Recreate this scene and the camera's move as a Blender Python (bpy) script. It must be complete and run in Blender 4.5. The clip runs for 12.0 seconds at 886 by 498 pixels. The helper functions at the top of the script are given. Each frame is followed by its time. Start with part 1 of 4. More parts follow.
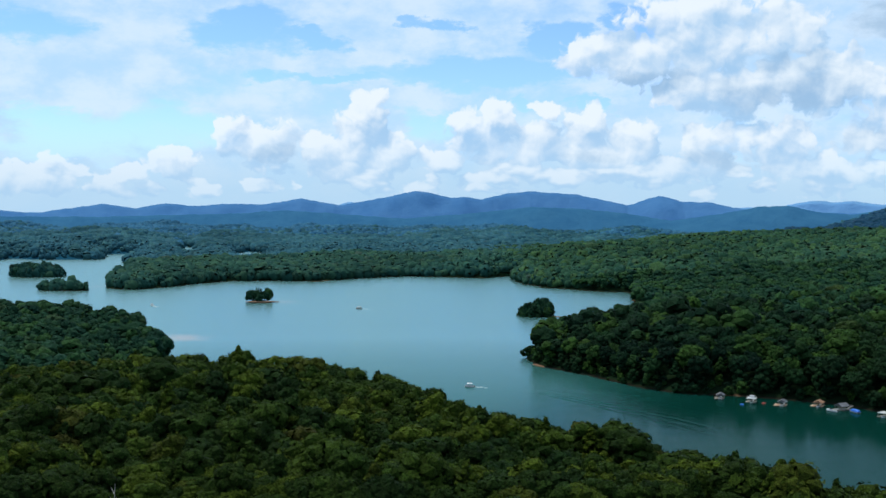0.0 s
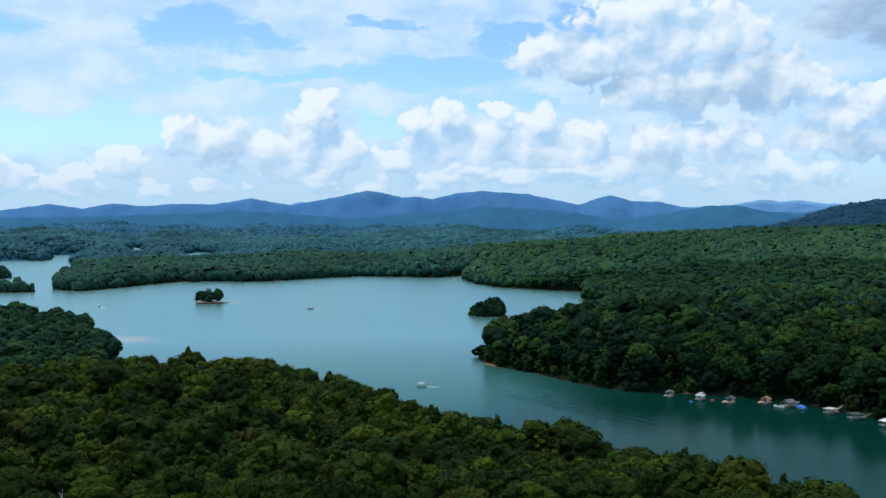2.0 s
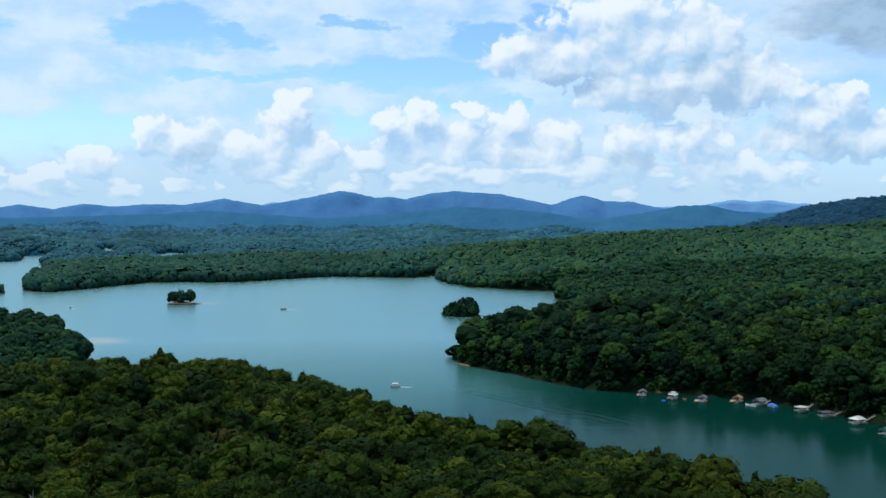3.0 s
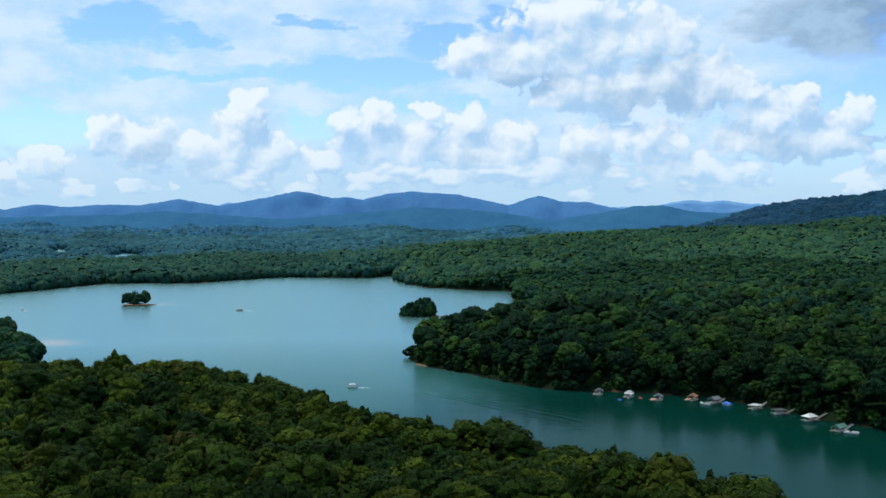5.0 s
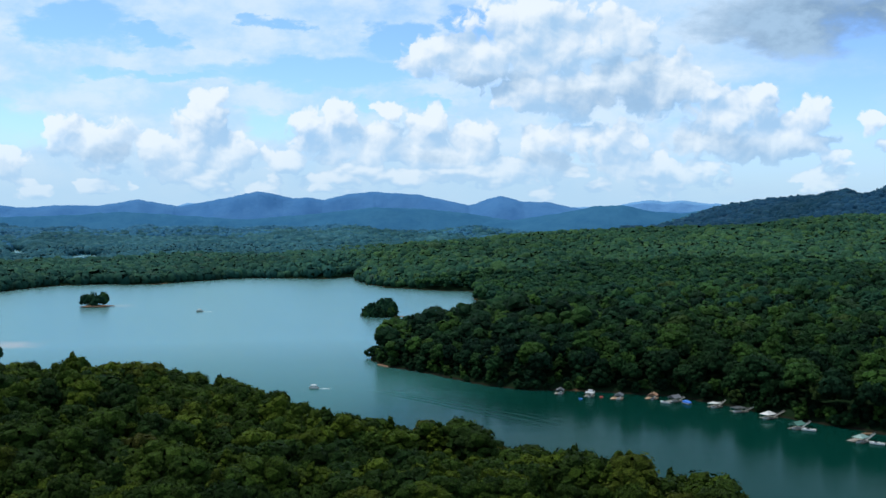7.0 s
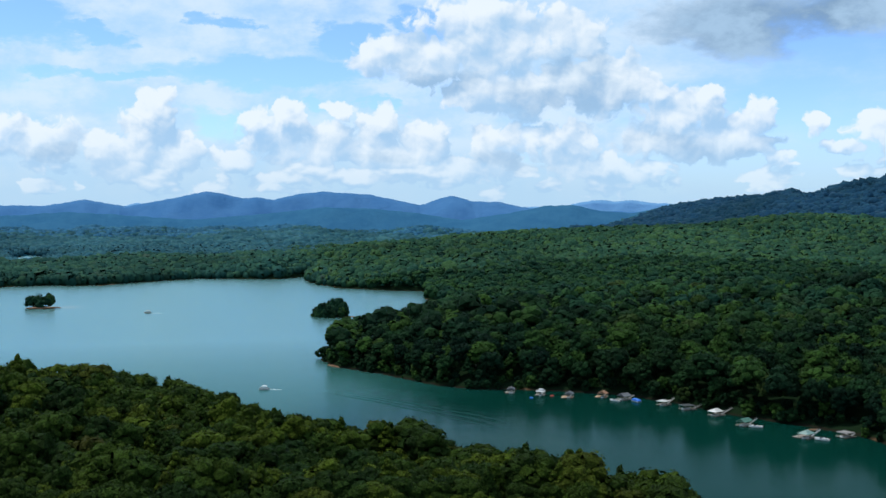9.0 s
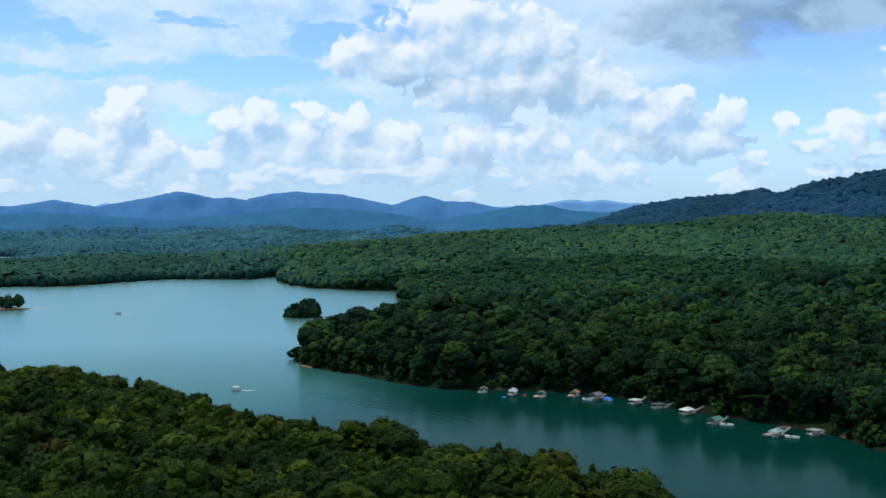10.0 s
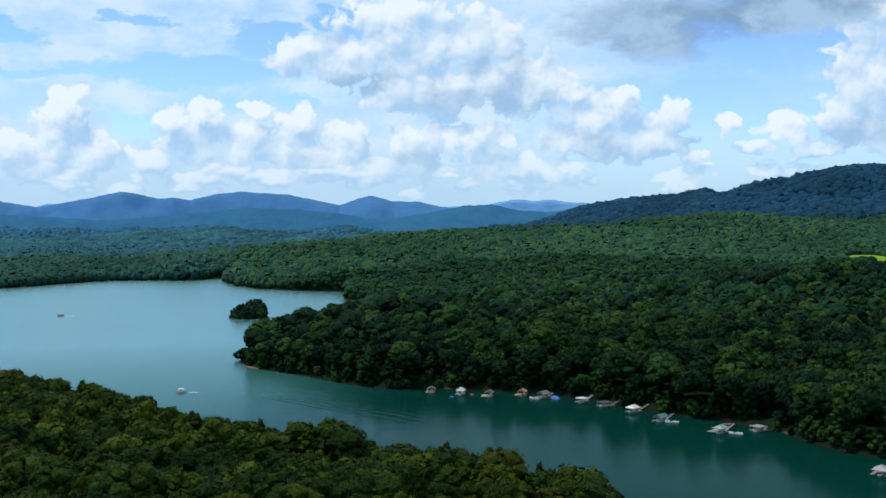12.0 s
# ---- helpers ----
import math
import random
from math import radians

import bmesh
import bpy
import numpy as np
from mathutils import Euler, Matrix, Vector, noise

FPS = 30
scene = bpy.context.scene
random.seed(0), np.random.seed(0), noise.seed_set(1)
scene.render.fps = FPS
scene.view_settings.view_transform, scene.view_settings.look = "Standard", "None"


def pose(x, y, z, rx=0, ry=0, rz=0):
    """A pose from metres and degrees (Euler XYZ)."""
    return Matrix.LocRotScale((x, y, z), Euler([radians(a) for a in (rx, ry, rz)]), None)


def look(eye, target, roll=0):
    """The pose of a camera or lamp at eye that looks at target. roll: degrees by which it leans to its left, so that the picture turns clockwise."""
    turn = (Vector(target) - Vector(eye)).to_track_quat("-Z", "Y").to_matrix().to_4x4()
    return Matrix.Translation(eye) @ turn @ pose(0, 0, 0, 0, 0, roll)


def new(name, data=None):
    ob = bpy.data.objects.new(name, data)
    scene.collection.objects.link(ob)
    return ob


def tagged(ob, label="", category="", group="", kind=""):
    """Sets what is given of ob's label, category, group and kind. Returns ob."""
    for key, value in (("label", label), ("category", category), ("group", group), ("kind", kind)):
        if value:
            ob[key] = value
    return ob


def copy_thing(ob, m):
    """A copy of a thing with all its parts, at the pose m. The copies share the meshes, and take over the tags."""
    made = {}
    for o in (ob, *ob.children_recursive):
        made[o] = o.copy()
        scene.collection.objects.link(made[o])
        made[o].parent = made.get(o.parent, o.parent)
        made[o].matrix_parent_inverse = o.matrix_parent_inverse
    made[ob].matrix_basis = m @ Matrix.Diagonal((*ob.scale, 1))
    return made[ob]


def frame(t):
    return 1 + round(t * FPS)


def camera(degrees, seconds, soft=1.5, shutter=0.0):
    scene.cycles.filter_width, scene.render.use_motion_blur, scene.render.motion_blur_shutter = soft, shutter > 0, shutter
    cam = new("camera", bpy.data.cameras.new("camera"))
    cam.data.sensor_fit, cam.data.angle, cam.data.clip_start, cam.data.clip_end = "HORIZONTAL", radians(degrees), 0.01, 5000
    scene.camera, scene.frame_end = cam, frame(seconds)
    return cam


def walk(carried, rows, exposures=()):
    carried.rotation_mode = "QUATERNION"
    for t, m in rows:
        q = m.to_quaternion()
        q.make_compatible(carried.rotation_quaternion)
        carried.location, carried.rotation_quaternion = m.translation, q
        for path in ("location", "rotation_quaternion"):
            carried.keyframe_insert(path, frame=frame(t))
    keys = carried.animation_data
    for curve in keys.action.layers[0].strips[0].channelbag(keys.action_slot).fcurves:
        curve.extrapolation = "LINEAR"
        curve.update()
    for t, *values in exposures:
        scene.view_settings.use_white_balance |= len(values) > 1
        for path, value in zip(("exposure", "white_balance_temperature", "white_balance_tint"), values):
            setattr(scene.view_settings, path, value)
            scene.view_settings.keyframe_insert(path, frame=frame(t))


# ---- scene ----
# The camera hovers 106 m over the lake and turns to its right.
cam = camera(42.52, 12.0)
EYE = (0.0, 0.0, 106.0)
TURNS = [  # seconds, yaw, pitch, roll
    (0.0, -0.09, -2.05, -0.21),
    (0.5, -0.67, -2.05, -0.20),
    (1.0, -1.25, -2.06, -0.18),
    (1.5, -1.89, -2.06, -0.15),
    (2.0, -2.54, -2.06, -0.11),
    (2.5, -3.18, -2.05, -0.08),
    (3.0, -3.88, -2.05, -0.07),
    (5.0, -6.04, -2.03, -0.04),
    (5.5, -6.48, -2.03, -0.03),
    (6.0, -6.91, -2.03, -0.01),
    (6.5, -7.47, -2.03, 0.01),
    (7.0, -7.98, -2.02, 0.02),
    (9.0, -10.46, -2.03, 0.08),
    (9.5, -11.14, -2.04, 0.12),
    (10.0, -11.85, -2.04, 0.14),
    (10.5, -12.47, -2.04, 0.16),
    (11.0, -13.13, -2.04, 0.18),
    (11.5, -13.80, -2.04, 0.21),
    (12.0, -14.51, -2.05, 0.24),
]
walk(cam, [(t, pose(*EYE, 90 + pitch, roll, yaw)) for t, yaw, pitch, roll in TURNS])

# ---- world and sun ----
SUN_ELEVATION, SUN_AZIMUTH = 65.0, -58.0  # degrees; azimuth clockwise from the first view direction
world = bpy.data.worlds.new("sky")
scene.world = world
world.use_nodes = True
nt = world.node_tree
nt.nodes.clear()


def N(tree, kind, **values):
    """A node with its properties and inputs set; an input may be a socket to link or a value."""
    node = tree.nodes.new(kind)
    for key, value in values.items():
        if key[0] == "i" and key[1:].isdigit():
            socket = node.inputs[int(key[1:])]
            if isinstance(value, bpy.types.NodeSocket):
                tree.links.new(value, socket)
            else:
                socket.default_value = value
        elif key == "op":
            node.operation = value
        elif key == "blend":
            node.blend_type = value
        elif key == "dims":
            node.noise_dimensions = value
        elif key == "dtype":
            node.data_type = value
        elif key == "attr":
            node.attribute_name = value
        elif key == "interp":
            node.interpolation_type = value
    return node


def M(tree, op, a, b=0.0, c=0.0, clamp=False):
    node = N(tree, "ShaderNodeMath", op=op, i0=a, i1=b, i2=c)
    node.use_clamp = clamp
    return node.outputs[0]


def mix(tree, fac, a, b, blend="MIX"):
    node = tree.nodes.new("ShaderNodeMix")
    node.data_type, node.blend_type = "RGBA", blend
    for i, v in ((0, fac), (6, a), (7, b)):
        if isinstance(v, bpy.types.NodeSocket):
            tree.links.new(v, node.inputs[i])
        else:
            node.inputs[i].default_value = v
    return node.outputs[2]


def ramp(tree, value, lo, hi, a=0.0, b=1.0, interp="SMOOTHSTEP"):
    return N(tree, "ShaderNodeMapRange", interp=interp, i0=value, i1=lo, i2=hi, i3=a, i4=b).outputs[0]


sky = nt.nodes.new("ShaderNodeTexSky")
sky.sky_type, sky.sun_disc = "NISHITA", False
sky.sun_elevation, sky.sun_rotation = radians(SUN_ELEVATION), radians(SUN_AZIMUTH)
sky.air_density, sky.dust_density, sky.ozone_density = 1.0, 0.0, 3.0
SKY_GAIN = (1.0, 1.28, 1.85)
# clouds: azimuth, elevation, half width, half height, in degrees
CUMULUS = [(-19.66, 1.37, 1.99, 0.80), (-16.46, 1.13, 0.85, 0.57), (-13.27, 2.13, 1.42, 0.74), (-15.27, 1.69, 0.91, 0.40), (-10.42, 3.69, 0.97, 1.02), (-8.63, 3.16, 1.76, 1.19),
           (-6.12, 2.76, 1.56, 1.08), (-3.59, 4.97, 0.97, 0.91), (-3.95, 3.62, 1.42, 1.36), (-2.59, 2.65, 1.08, 1.19), (-5.42, 1.78, 1.70, 0.51), (1.21, 4.37, 0.85, 0.80),
           (3.00, 4.58, 1.02, 0.91), (2.01, 3.34, 1.76, 1.14), (4.27, 3.22, 1.76, 1.19), (5.30, 4.83, 0.80, 0.45), (7.29, 3.87, 1.31, 1.14), (7.79, 2.67, 1.76, 0.91),
           (9.47, 3.15, 1.42, 1.14), (13.34, 3.14, 1.65, 1.31), (11.16, 1.96, 1.76, 0.57), (-0.07, 2.44, 1.14, 0.62), (6.80, 1.55, 2.27, 0.45), (2.31, 1.46, 1.70, 0.40)]
TOWERS = [(9.36, 7.41, 3.69, 1.19), (12.80, 8.11, 2.98, 1.56), (11.91, 9.48, 3.69, 1.02), (16.25, 8.48, 2.27, 1.42), (13.87, 5.61, 3.41, 1.14), (17.83, 6.14, 3.41, 1.42),
           (22.12, 4.56, 2.13, 1.19), (20.95, 5.60, 1.31, 0.62), (23.28, 5.09, 1.02, 1.02), (22.73, 3.16, 3.27, 0.91), (25.59, 4.42, 1.14, 0.97), (25.27, 3.21, 1.48, 0.80),
           (26.90, 2.41, 0.68, 0.37), (18.27, 1.88, 2.70, 0.68), (16.75, 3.30, 1.48, 1.19), (14.88, 3.14, 0.62, 0.91), (28.51, 4.05, 0.62, 0.57), (31.36, 3.47, 1.31, 1.02),
           (29.63, 2.97, 0.97, 0.43), (32.29, 2.81, 1.59, 0.45), (34.97, 5.70, 1.87, 2.13), (34.79, 3.87, 2.22, 1.19), (35.49, 9.03, 2.27, 1.42)]
GREY_BANK = [(24.79, 8.88, 3.98, 1.42), (28.57, 9.14, 4.26, 1.25), (32.47, 9.52, 2.56, 0.85)]
BASES = [(11.04, 6.17, 1.70, 0.57), (17.27, 6.93, 1.56, 0.57), (16.70, 5.60, 3.12, 0.74), (13.85, 2.38, 1.70, 0.40), (22.87, 2.96, 3.41, 0.62), (34.92, 3.47, 2.27, 0.74),
           (8.20, 2.39, 1.70, 0.34), (-18.86, 5.90, 1.99, 0.57), (-7.93, 2.61, 1.99, 0.40)]
BLUE_GAPS = [(-19.72, 8.39, 2.13, 0.68), (-9.44, 8.64, 2.13, 0.80), (-6.81, 8.41, 1.28, 0.28), (-13.80, 3.76, 2.98, 0.97), (-18.37, 4.06, 1.70, 0.57), (-4.57, 6.35, 3.41, 0.28),
           (-17.87, 3.14, 3.41, 0.85), (1.11, 6.81, 4.55, 0.57), (-0.39, 4.27, 1.19, 0.80), (-0.45, 9.09, 0.85, 0.28), (5.61, 8.32, 1.28, 0.62), (9.71, 9.06, 1.42, 0.62),
           (3.66, 5.28, 0.71, 0.34), (7.11, 5.09, 1.02, 0.45), (29.64, 5.89, 6.53, 3.12), (29.66, 1.82, 8.52, 1.28), (14.99, 3.50, 0.45, 0.85)]


def blob_field(tree, vector, blobs):
    """1 at a blob's middle, 0 on its rim, negative beyond."""
    least = None
    for a, e, ra, re in blobs:
        q = N(tree, "ShaderNodeVectorMath", op="MULTIPLY_ADD", i0=vector, i1=(1 / ra, 1 / re, 0), i2=(-a / ra, -e / re, 0)).outputs[0]
        d = N(tree, "ShaderNodeVectorMath", op="DOT_PRODUCT", i0=q, i1=q).outputs["Value"]
        least = d if least is None else M(tree, "SMOOTH_MIN", least, d, 0.35)
    return M(tree, "MAXIMUM", M(tree, "SUBTRACT", 1.0, least), -3.0)


shape = bpy.data.node_groups.new("cloud_shape", "ShaderNodeTree")
shape.interface.new_socket("Vector", in_out="INPUT", socket_type="NodeSocketVector")
shape.interface.new_socket("Density", in_out="OUTPUT", socket_type="NodeSocketFloat")
shape.interface.new_socket("Mass", in_out="OUTPUT", socket_type="NodeSocketFloat")
gin, gout = shape.nodes.new("NodeGroupInput"), shape.nodes.new("NodeGroupOutput")


def fbm(tree, vector, scale, detail, rough, stretch=(1, 1, 1)):
    v = N(tree, "ShaderNodeVectorMath", op="MULTIPLY", i0=vector, i1=stretch).outputs[0]
    n = N(tree, "ShaderNodeTexNoise", dims="2D")
    tree.links.new(v, n.inputs["Vector"])
    n.inputs["Scale"].default_value, n.inputs["Detail"].default_value, n.inputs["Roughness"].default_value = scale, detail, rough
    return n.outputs["Fac"]


def puffs(tree, vector, scale, detail, rough):
    n = tree.nodes.new("ShaderNodeTexVoronoi")
    n.voronoi_dimensions, n.feature, n.normalize = "2D", "SMOOTH_F1", False
    tree.links.new(vector, n.inputs["Vector"])
    for key, value in (("Scale", scale), ("Detail", detail), ("Roughness", rough), ("Lacunarity", 2.1), ("Smoothness", 0.22)):
        n.inputs[key].default_value = value
    return n.outputs["Distance"]


sway = N(shape, "ShaderNodeTexNoise", dims="2D", i0=gin.outputs[0])
sway.inputs["Scale"].default_value, sway.inputs["Detail"].default_value = 0.9, 3.0
warped = N(shape, "ShaderNodeVectorMath", op="MULTIPLY_ADD", i0=sway.outputs["Color"], i1=(1.3, 0.9, 0), i2=gin.outputs[0]).outputs[0]
warped = N(shape, "ShaderNodeVectorMath", op="ADD", i0=warped, i1=(-0.65, -0.45, 0)).outputs[0]
body = blob_field(shape, warped, CUMULUS + TOWERS)
low = N(shape, "ShaderNodeSeparateXYZ", i0=gin.outputs[0]).outputs[1]
away = M(shape, "DIVIDE", M(shape, "SUBTRACT", low, 1.5), 0.95)
strip = M(shape, "SUBTRACT", M(shape, "MULTIPLY", M(shape, "SUBTRACT", fbm(shape, gin.outputs[0], 0.5, 3.0, 0.5, (0.8, 1.7, 1.0)), 0.5), 6.5), M(shape, "MULTIPLY", away, away))
body = M(shape, "SMOOTH_MAX", body, strip, 0.4)
bulge = M(shape, "MULTIPLY", M(shape, "SUBTRACT", 0.42, puffs(shape, warped, 0.55, 1.0, 0.4)), 1.5)
shape.links.new(M(shape, "ADD", body, bulge), gout.inputs[1])
lumps = M(shape, "MULTIPLY", M(shape, "SUBTRACT", 0.44, puffs(shape, warped, 0.6, 3.0, 0.5)), 1.35)
grain = M(shape, "MULTIPLY", M(shape, "SUBTRACT", fbm(shape, warped, 1.3, 6.0, 0.55), 0.5), 0.8)
shape.links.new(M(shape, "ADD", M(shape, "ADD", body, lumps), M(shape, "ADD", grain, 0.75)), gout.inputs[0])

ray = nt.nodes.new("ShaderNodeTexCoord").outputs["Generated"]
axes = N(nt, "ShaderNodeSeparateXYZ", i0=ray).outputs
flat = M(nt, "SQRT", M(nt, "ADD", M(nt, "MULTIPLY", axes[0], axes[0]), M(nt, "MULTIPLY", axes[1], axes[1])))
bearing = M(nt, "DEGREES", M(nt, "ARCTAN2", axes[0], axes[1]))
climb = M(nt, "DEGREES", M(nt, "ARCTAN2", axes[2], flat))
spot = N(nt, "ShaderNodeCombineXYZ", i0=bearing, i1=climb).outputs[0]


def cloud_density(vector):
    node = nt.nodes.new("ShaderNodeGroup")
    node.node_tree = shape
    nt.links.new(vector, node.inputs[0])
    return node.outputs


here, above = cloud_density(spot), cloud_density(N(nt, "ShaderNodeVectorMath", op="ADD", i0=spot, i1=(-0.3, 0.75, 0)).outputs[0])
rim = cloud_density(N(nt, "ShaderNodeVectorMath", op="ADD", i0=spot, i1=(-0.1, 0.2, 0)).outputs[0])
dense = here[0]
slope = M(nt, "ADD", M(nt, "MULTIPLY", M(nt, "SUBTRACT", here[1], above[1]), 0.8), M(nt, "MULTIPLY", M(nt, "SUBTRACT", here[0], rim[0]), 0.42))
lit = ramp(nt, slope, -0.85, 1.15)
solid = ramp(nt, dense, -0.02, 0.5)

# high thin cloud in streaks, torn open in places
drift = N(nt, "ShaderNodeTexNoise", dims="2D", i0=N(nt, "ShaderNodeVectorMath", op="MULTIPLY", i0=spot, i1=(0.45, 1.0, 1.0)).outputs[0])
drift.inputs["Scale"].default_value, drift.inputs["Detail"].default_value, drift.inputs["Roughness"].default_value = 0.55, 6.0, 0.62
torn = N(nt, "ShaderNodeVectorMath", op="MULTIPLY_ADD", i0=drift.outputs["Color"], i1=(7.0, 2.4, 0), i2=spot).outputs[0]
torn = N(nt, "ShaderNodeVectorMath", op="ADD", i0=torn, i1=(-3.5, -1.2, 0)).outputs[0]
streak = fbm(nt, spot, 0.22, 8.0, 0.62, (0.35, 1.0, 1.0))
soft = fbm(nt, spot, 0.5, 8.0, 0.6, (0.6, 1.0, 1.0))
gaps = ramp(nt, M(nt, "ADD", blob_field(nt, torn, BLUE_GAPS), M(nt, "MULTIPLY", M(nt, "SUBTRACT", soft, 0.5), 2.2)), -1.6, 1.3)
veil = ramp(nt, M(nt, "SUBTRACT", M(nt, "ADD", streak, M(nt, "MULTIPLY", soft, 0.6)), M(nt, "MULTIPLY", gaps, 0.62)), 0.26, 0.86)
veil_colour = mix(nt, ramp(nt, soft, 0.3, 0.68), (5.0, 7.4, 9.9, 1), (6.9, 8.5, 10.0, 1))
colour = mix(nt, M(nt, "MULTIPLY", veil, 0.9), N(nt, "ShaderNodeVectorMath", op="MULTIPLY", i0=sky.outputs[0], i1=SKY_GAIN).outputs[0], veil_colour)
haze = ramp(nt, climb, 0.2, 4.5, 0.85, 0.0)
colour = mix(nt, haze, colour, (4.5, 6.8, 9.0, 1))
base = ramp(nt, M(nt, "ADD", blob_field(nt, torn, BASES), M(nt, "MULTIPLY", M(nt, "SUBTRACT", soft, 0.5), 0.5)), -1.2, 1.0, 0.0, 0.62)
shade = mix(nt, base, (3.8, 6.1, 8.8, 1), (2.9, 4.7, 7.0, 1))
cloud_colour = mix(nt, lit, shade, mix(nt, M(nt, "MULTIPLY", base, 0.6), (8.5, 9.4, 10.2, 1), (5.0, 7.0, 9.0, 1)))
colour = mix(nt, M(nt, "MULTIPLY", solid, ramp(nt, climb, 0.0, 4.5, 0.4, 0.95)), colour, cloud_colour)
bank = ramp(nt, M(nt, "ADD", blob_field(nt, torn, GREY_BANK), M(nt, "MULTIPLY", M(nt, "SUBTRACT", soft, 0.5), 3.4)), -0.9, 1.1)
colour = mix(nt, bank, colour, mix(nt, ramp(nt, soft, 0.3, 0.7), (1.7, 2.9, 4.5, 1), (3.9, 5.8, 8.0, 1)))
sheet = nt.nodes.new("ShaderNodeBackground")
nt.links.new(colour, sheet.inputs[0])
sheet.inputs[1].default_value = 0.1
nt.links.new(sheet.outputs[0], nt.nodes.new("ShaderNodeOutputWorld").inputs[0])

sun = new("sun", bpy.data.lights.new("sun", "SUN"))
sun.data.energy, sun.data.angle, sun.data.color = 3.2, radians(4), (1.0, 0.94, 0.82)
a, e = radians(SUN_AZIMUTH), radians(SUN_ELEVATION)
sun.matrix_world = look((0, 0, 900), (-300 * math.sin(a) * math.cos(e), -300 * math.cos(a) * math.cos(e), 900 - 300 * math.sin(e)))

# ---- materials ----
MATS = {}


def material(name, build, rough=0.7, **inputs):
    m = bpy.data.materials.new(name)
    m.use_nodes = True
    tree = m.node_tree
    bsdf = tree.nodes["Principled BSDF"]
    bsdf.inputs["Roughness"].default_value = rough
    for key, value in inputs.items():
        bsdf.inputs[key.replace("_", " ")].default_value = value
    build(tree, bsdf)
    MATS[name] = m
    return m


def noise_tex(tree, scale, detail=3.0, rough=0.6, vector=None, dims="3D"):
    node = N(tree, "ShaderNodeTexNoise", dims=dims)
    node.inputs["Scale"].default_value, node.inputs["Detail"].default_value, node.inputs["Roughness"].default_value = scale, detail, rough
    if vector is not None:
        tree.links.new(vector, node.inputs["Vector"])
    return node.outputs["Fac"]


def place(tree):
    return tree.nodes.new("ShaderNodeNewGeometry").outputs["Position"]


def bump(tree, bsdf, height, strength, distance):
    b = N(tree, "ShaderNodeBump")
    b.inputs["Strength"].default_value, b.inputs["Distance"].default_value = strength, distance
    tree.links.new(height, b.inputs["Height"])
    tree.links.new(b.outputs[0], bsdf.inputs["Normal"])


def foliage(name, tint_source, dark, mid, light, odd, far=False, grain=1.3, gaps=0.4):
    """Leaves: one hue per tree, small variation by clump, gap shade painted black."""
    def build(tree, bsdf):
        if tint_source == "object":
            tint = tree.nodes.new("ShaderNodeObjectInfo").outputs["Random"]
        else:
            tint = N(tree, "ShaderNodeAttribute", attr="tint").outputs["Fac"]
        island = tree.nodes.new("ShaderNodeNewGeometry").outputs["Random Per Island"]
        col = mix(tree, ramp(tree, tint, 0.0, 0.6), dark, mid)
        col = mix(tree, ramp(tree, tint, 0.55, 0.9), col, light)
        col = mix(tree, ramp(tree, tint, 0.93, 1.0), col, odd)
        stand = noise_tex(tree, 0.011, 3, vector=place(tree))
        col = mix(tree, ramp(tree, stand, 0.35, 0.7, 0.0, 0.3), col, light)
        v = ramp(tree, island, 0.0, 1.0, 0.9 if far else 0.72, 1.1 if far else 1.3, "LINEAR")
        hsv = N(tree, "ShaderNodeHueSaturation", i2=v, i4=col)
        leafy = hsv.outputs[0]
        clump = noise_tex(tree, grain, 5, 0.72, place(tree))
        # Shade between leaf clumps, mixed into the colour as black.
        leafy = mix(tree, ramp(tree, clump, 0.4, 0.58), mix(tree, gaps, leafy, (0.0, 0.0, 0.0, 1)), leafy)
        if far:
            # Cloud shadows over the far woods, painted as broad dark patches.
            cloud_shade = noise_tex(tree, 0.0045, 4, 0.6, place(tree))
            leafy = mix(tree, ramp(tree, cloud_shade, 0.35, 0.62, 0.35, 0.0), leafy, (0.0, 0.012, 0.008, 1))
        bump(tree, bsdf, clump, 0.8 if far else 1.0, 1.6 if far else 0.9)
        tree.links.new(leafy, bsdf.inputs["Base Color"])
    return material(name, build, 0.8, Specular_IOR_Level=0.04)


DARK, MID, LIGHT, ODD = (0.010, 0.030, 0.007, 1), (0.026, 0.056, 0.008, 1), (0.062, 0.096, 0.009, 1), (0.048, 0.052, 0.010, 1)
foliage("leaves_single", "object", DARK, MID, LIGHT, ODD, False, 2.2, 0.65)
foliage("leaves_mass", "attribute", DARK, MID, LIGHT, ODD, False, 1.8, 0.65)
# Headland greens darkened in the colour, standing for a cloud's shade.
foliage("leaves_headland_shaded", "attribute", (0.0030, 0.0165, 0.0095, 1), (0.0085, 0.033, 0.0130, 1), (0.030, 0.072, 0.0135, 1), (0.026, 0.042, 0.0130, 1), False, 1.0, 0.6)
# Mixed between headland shade and ridge haze, both carried in the colour.
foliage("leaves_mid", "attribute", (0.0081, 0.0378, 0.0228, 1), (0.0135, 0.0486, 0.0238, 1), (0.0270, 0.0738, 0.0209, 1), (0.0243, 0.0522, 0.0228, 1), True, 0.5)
# Haze painted into these leaf colours by distance; the ridge also sun-lightened.
foliage("leaves_far_haze", "attribute", (0.0163, 0.0613, 0.0418, 1), (0.0236, 0.0743, 0.0408, 1), (0.0427, 0.1003, 0.0368, 1), (0.0354, 0.0762, 0.0387, 1), True, 0.3)
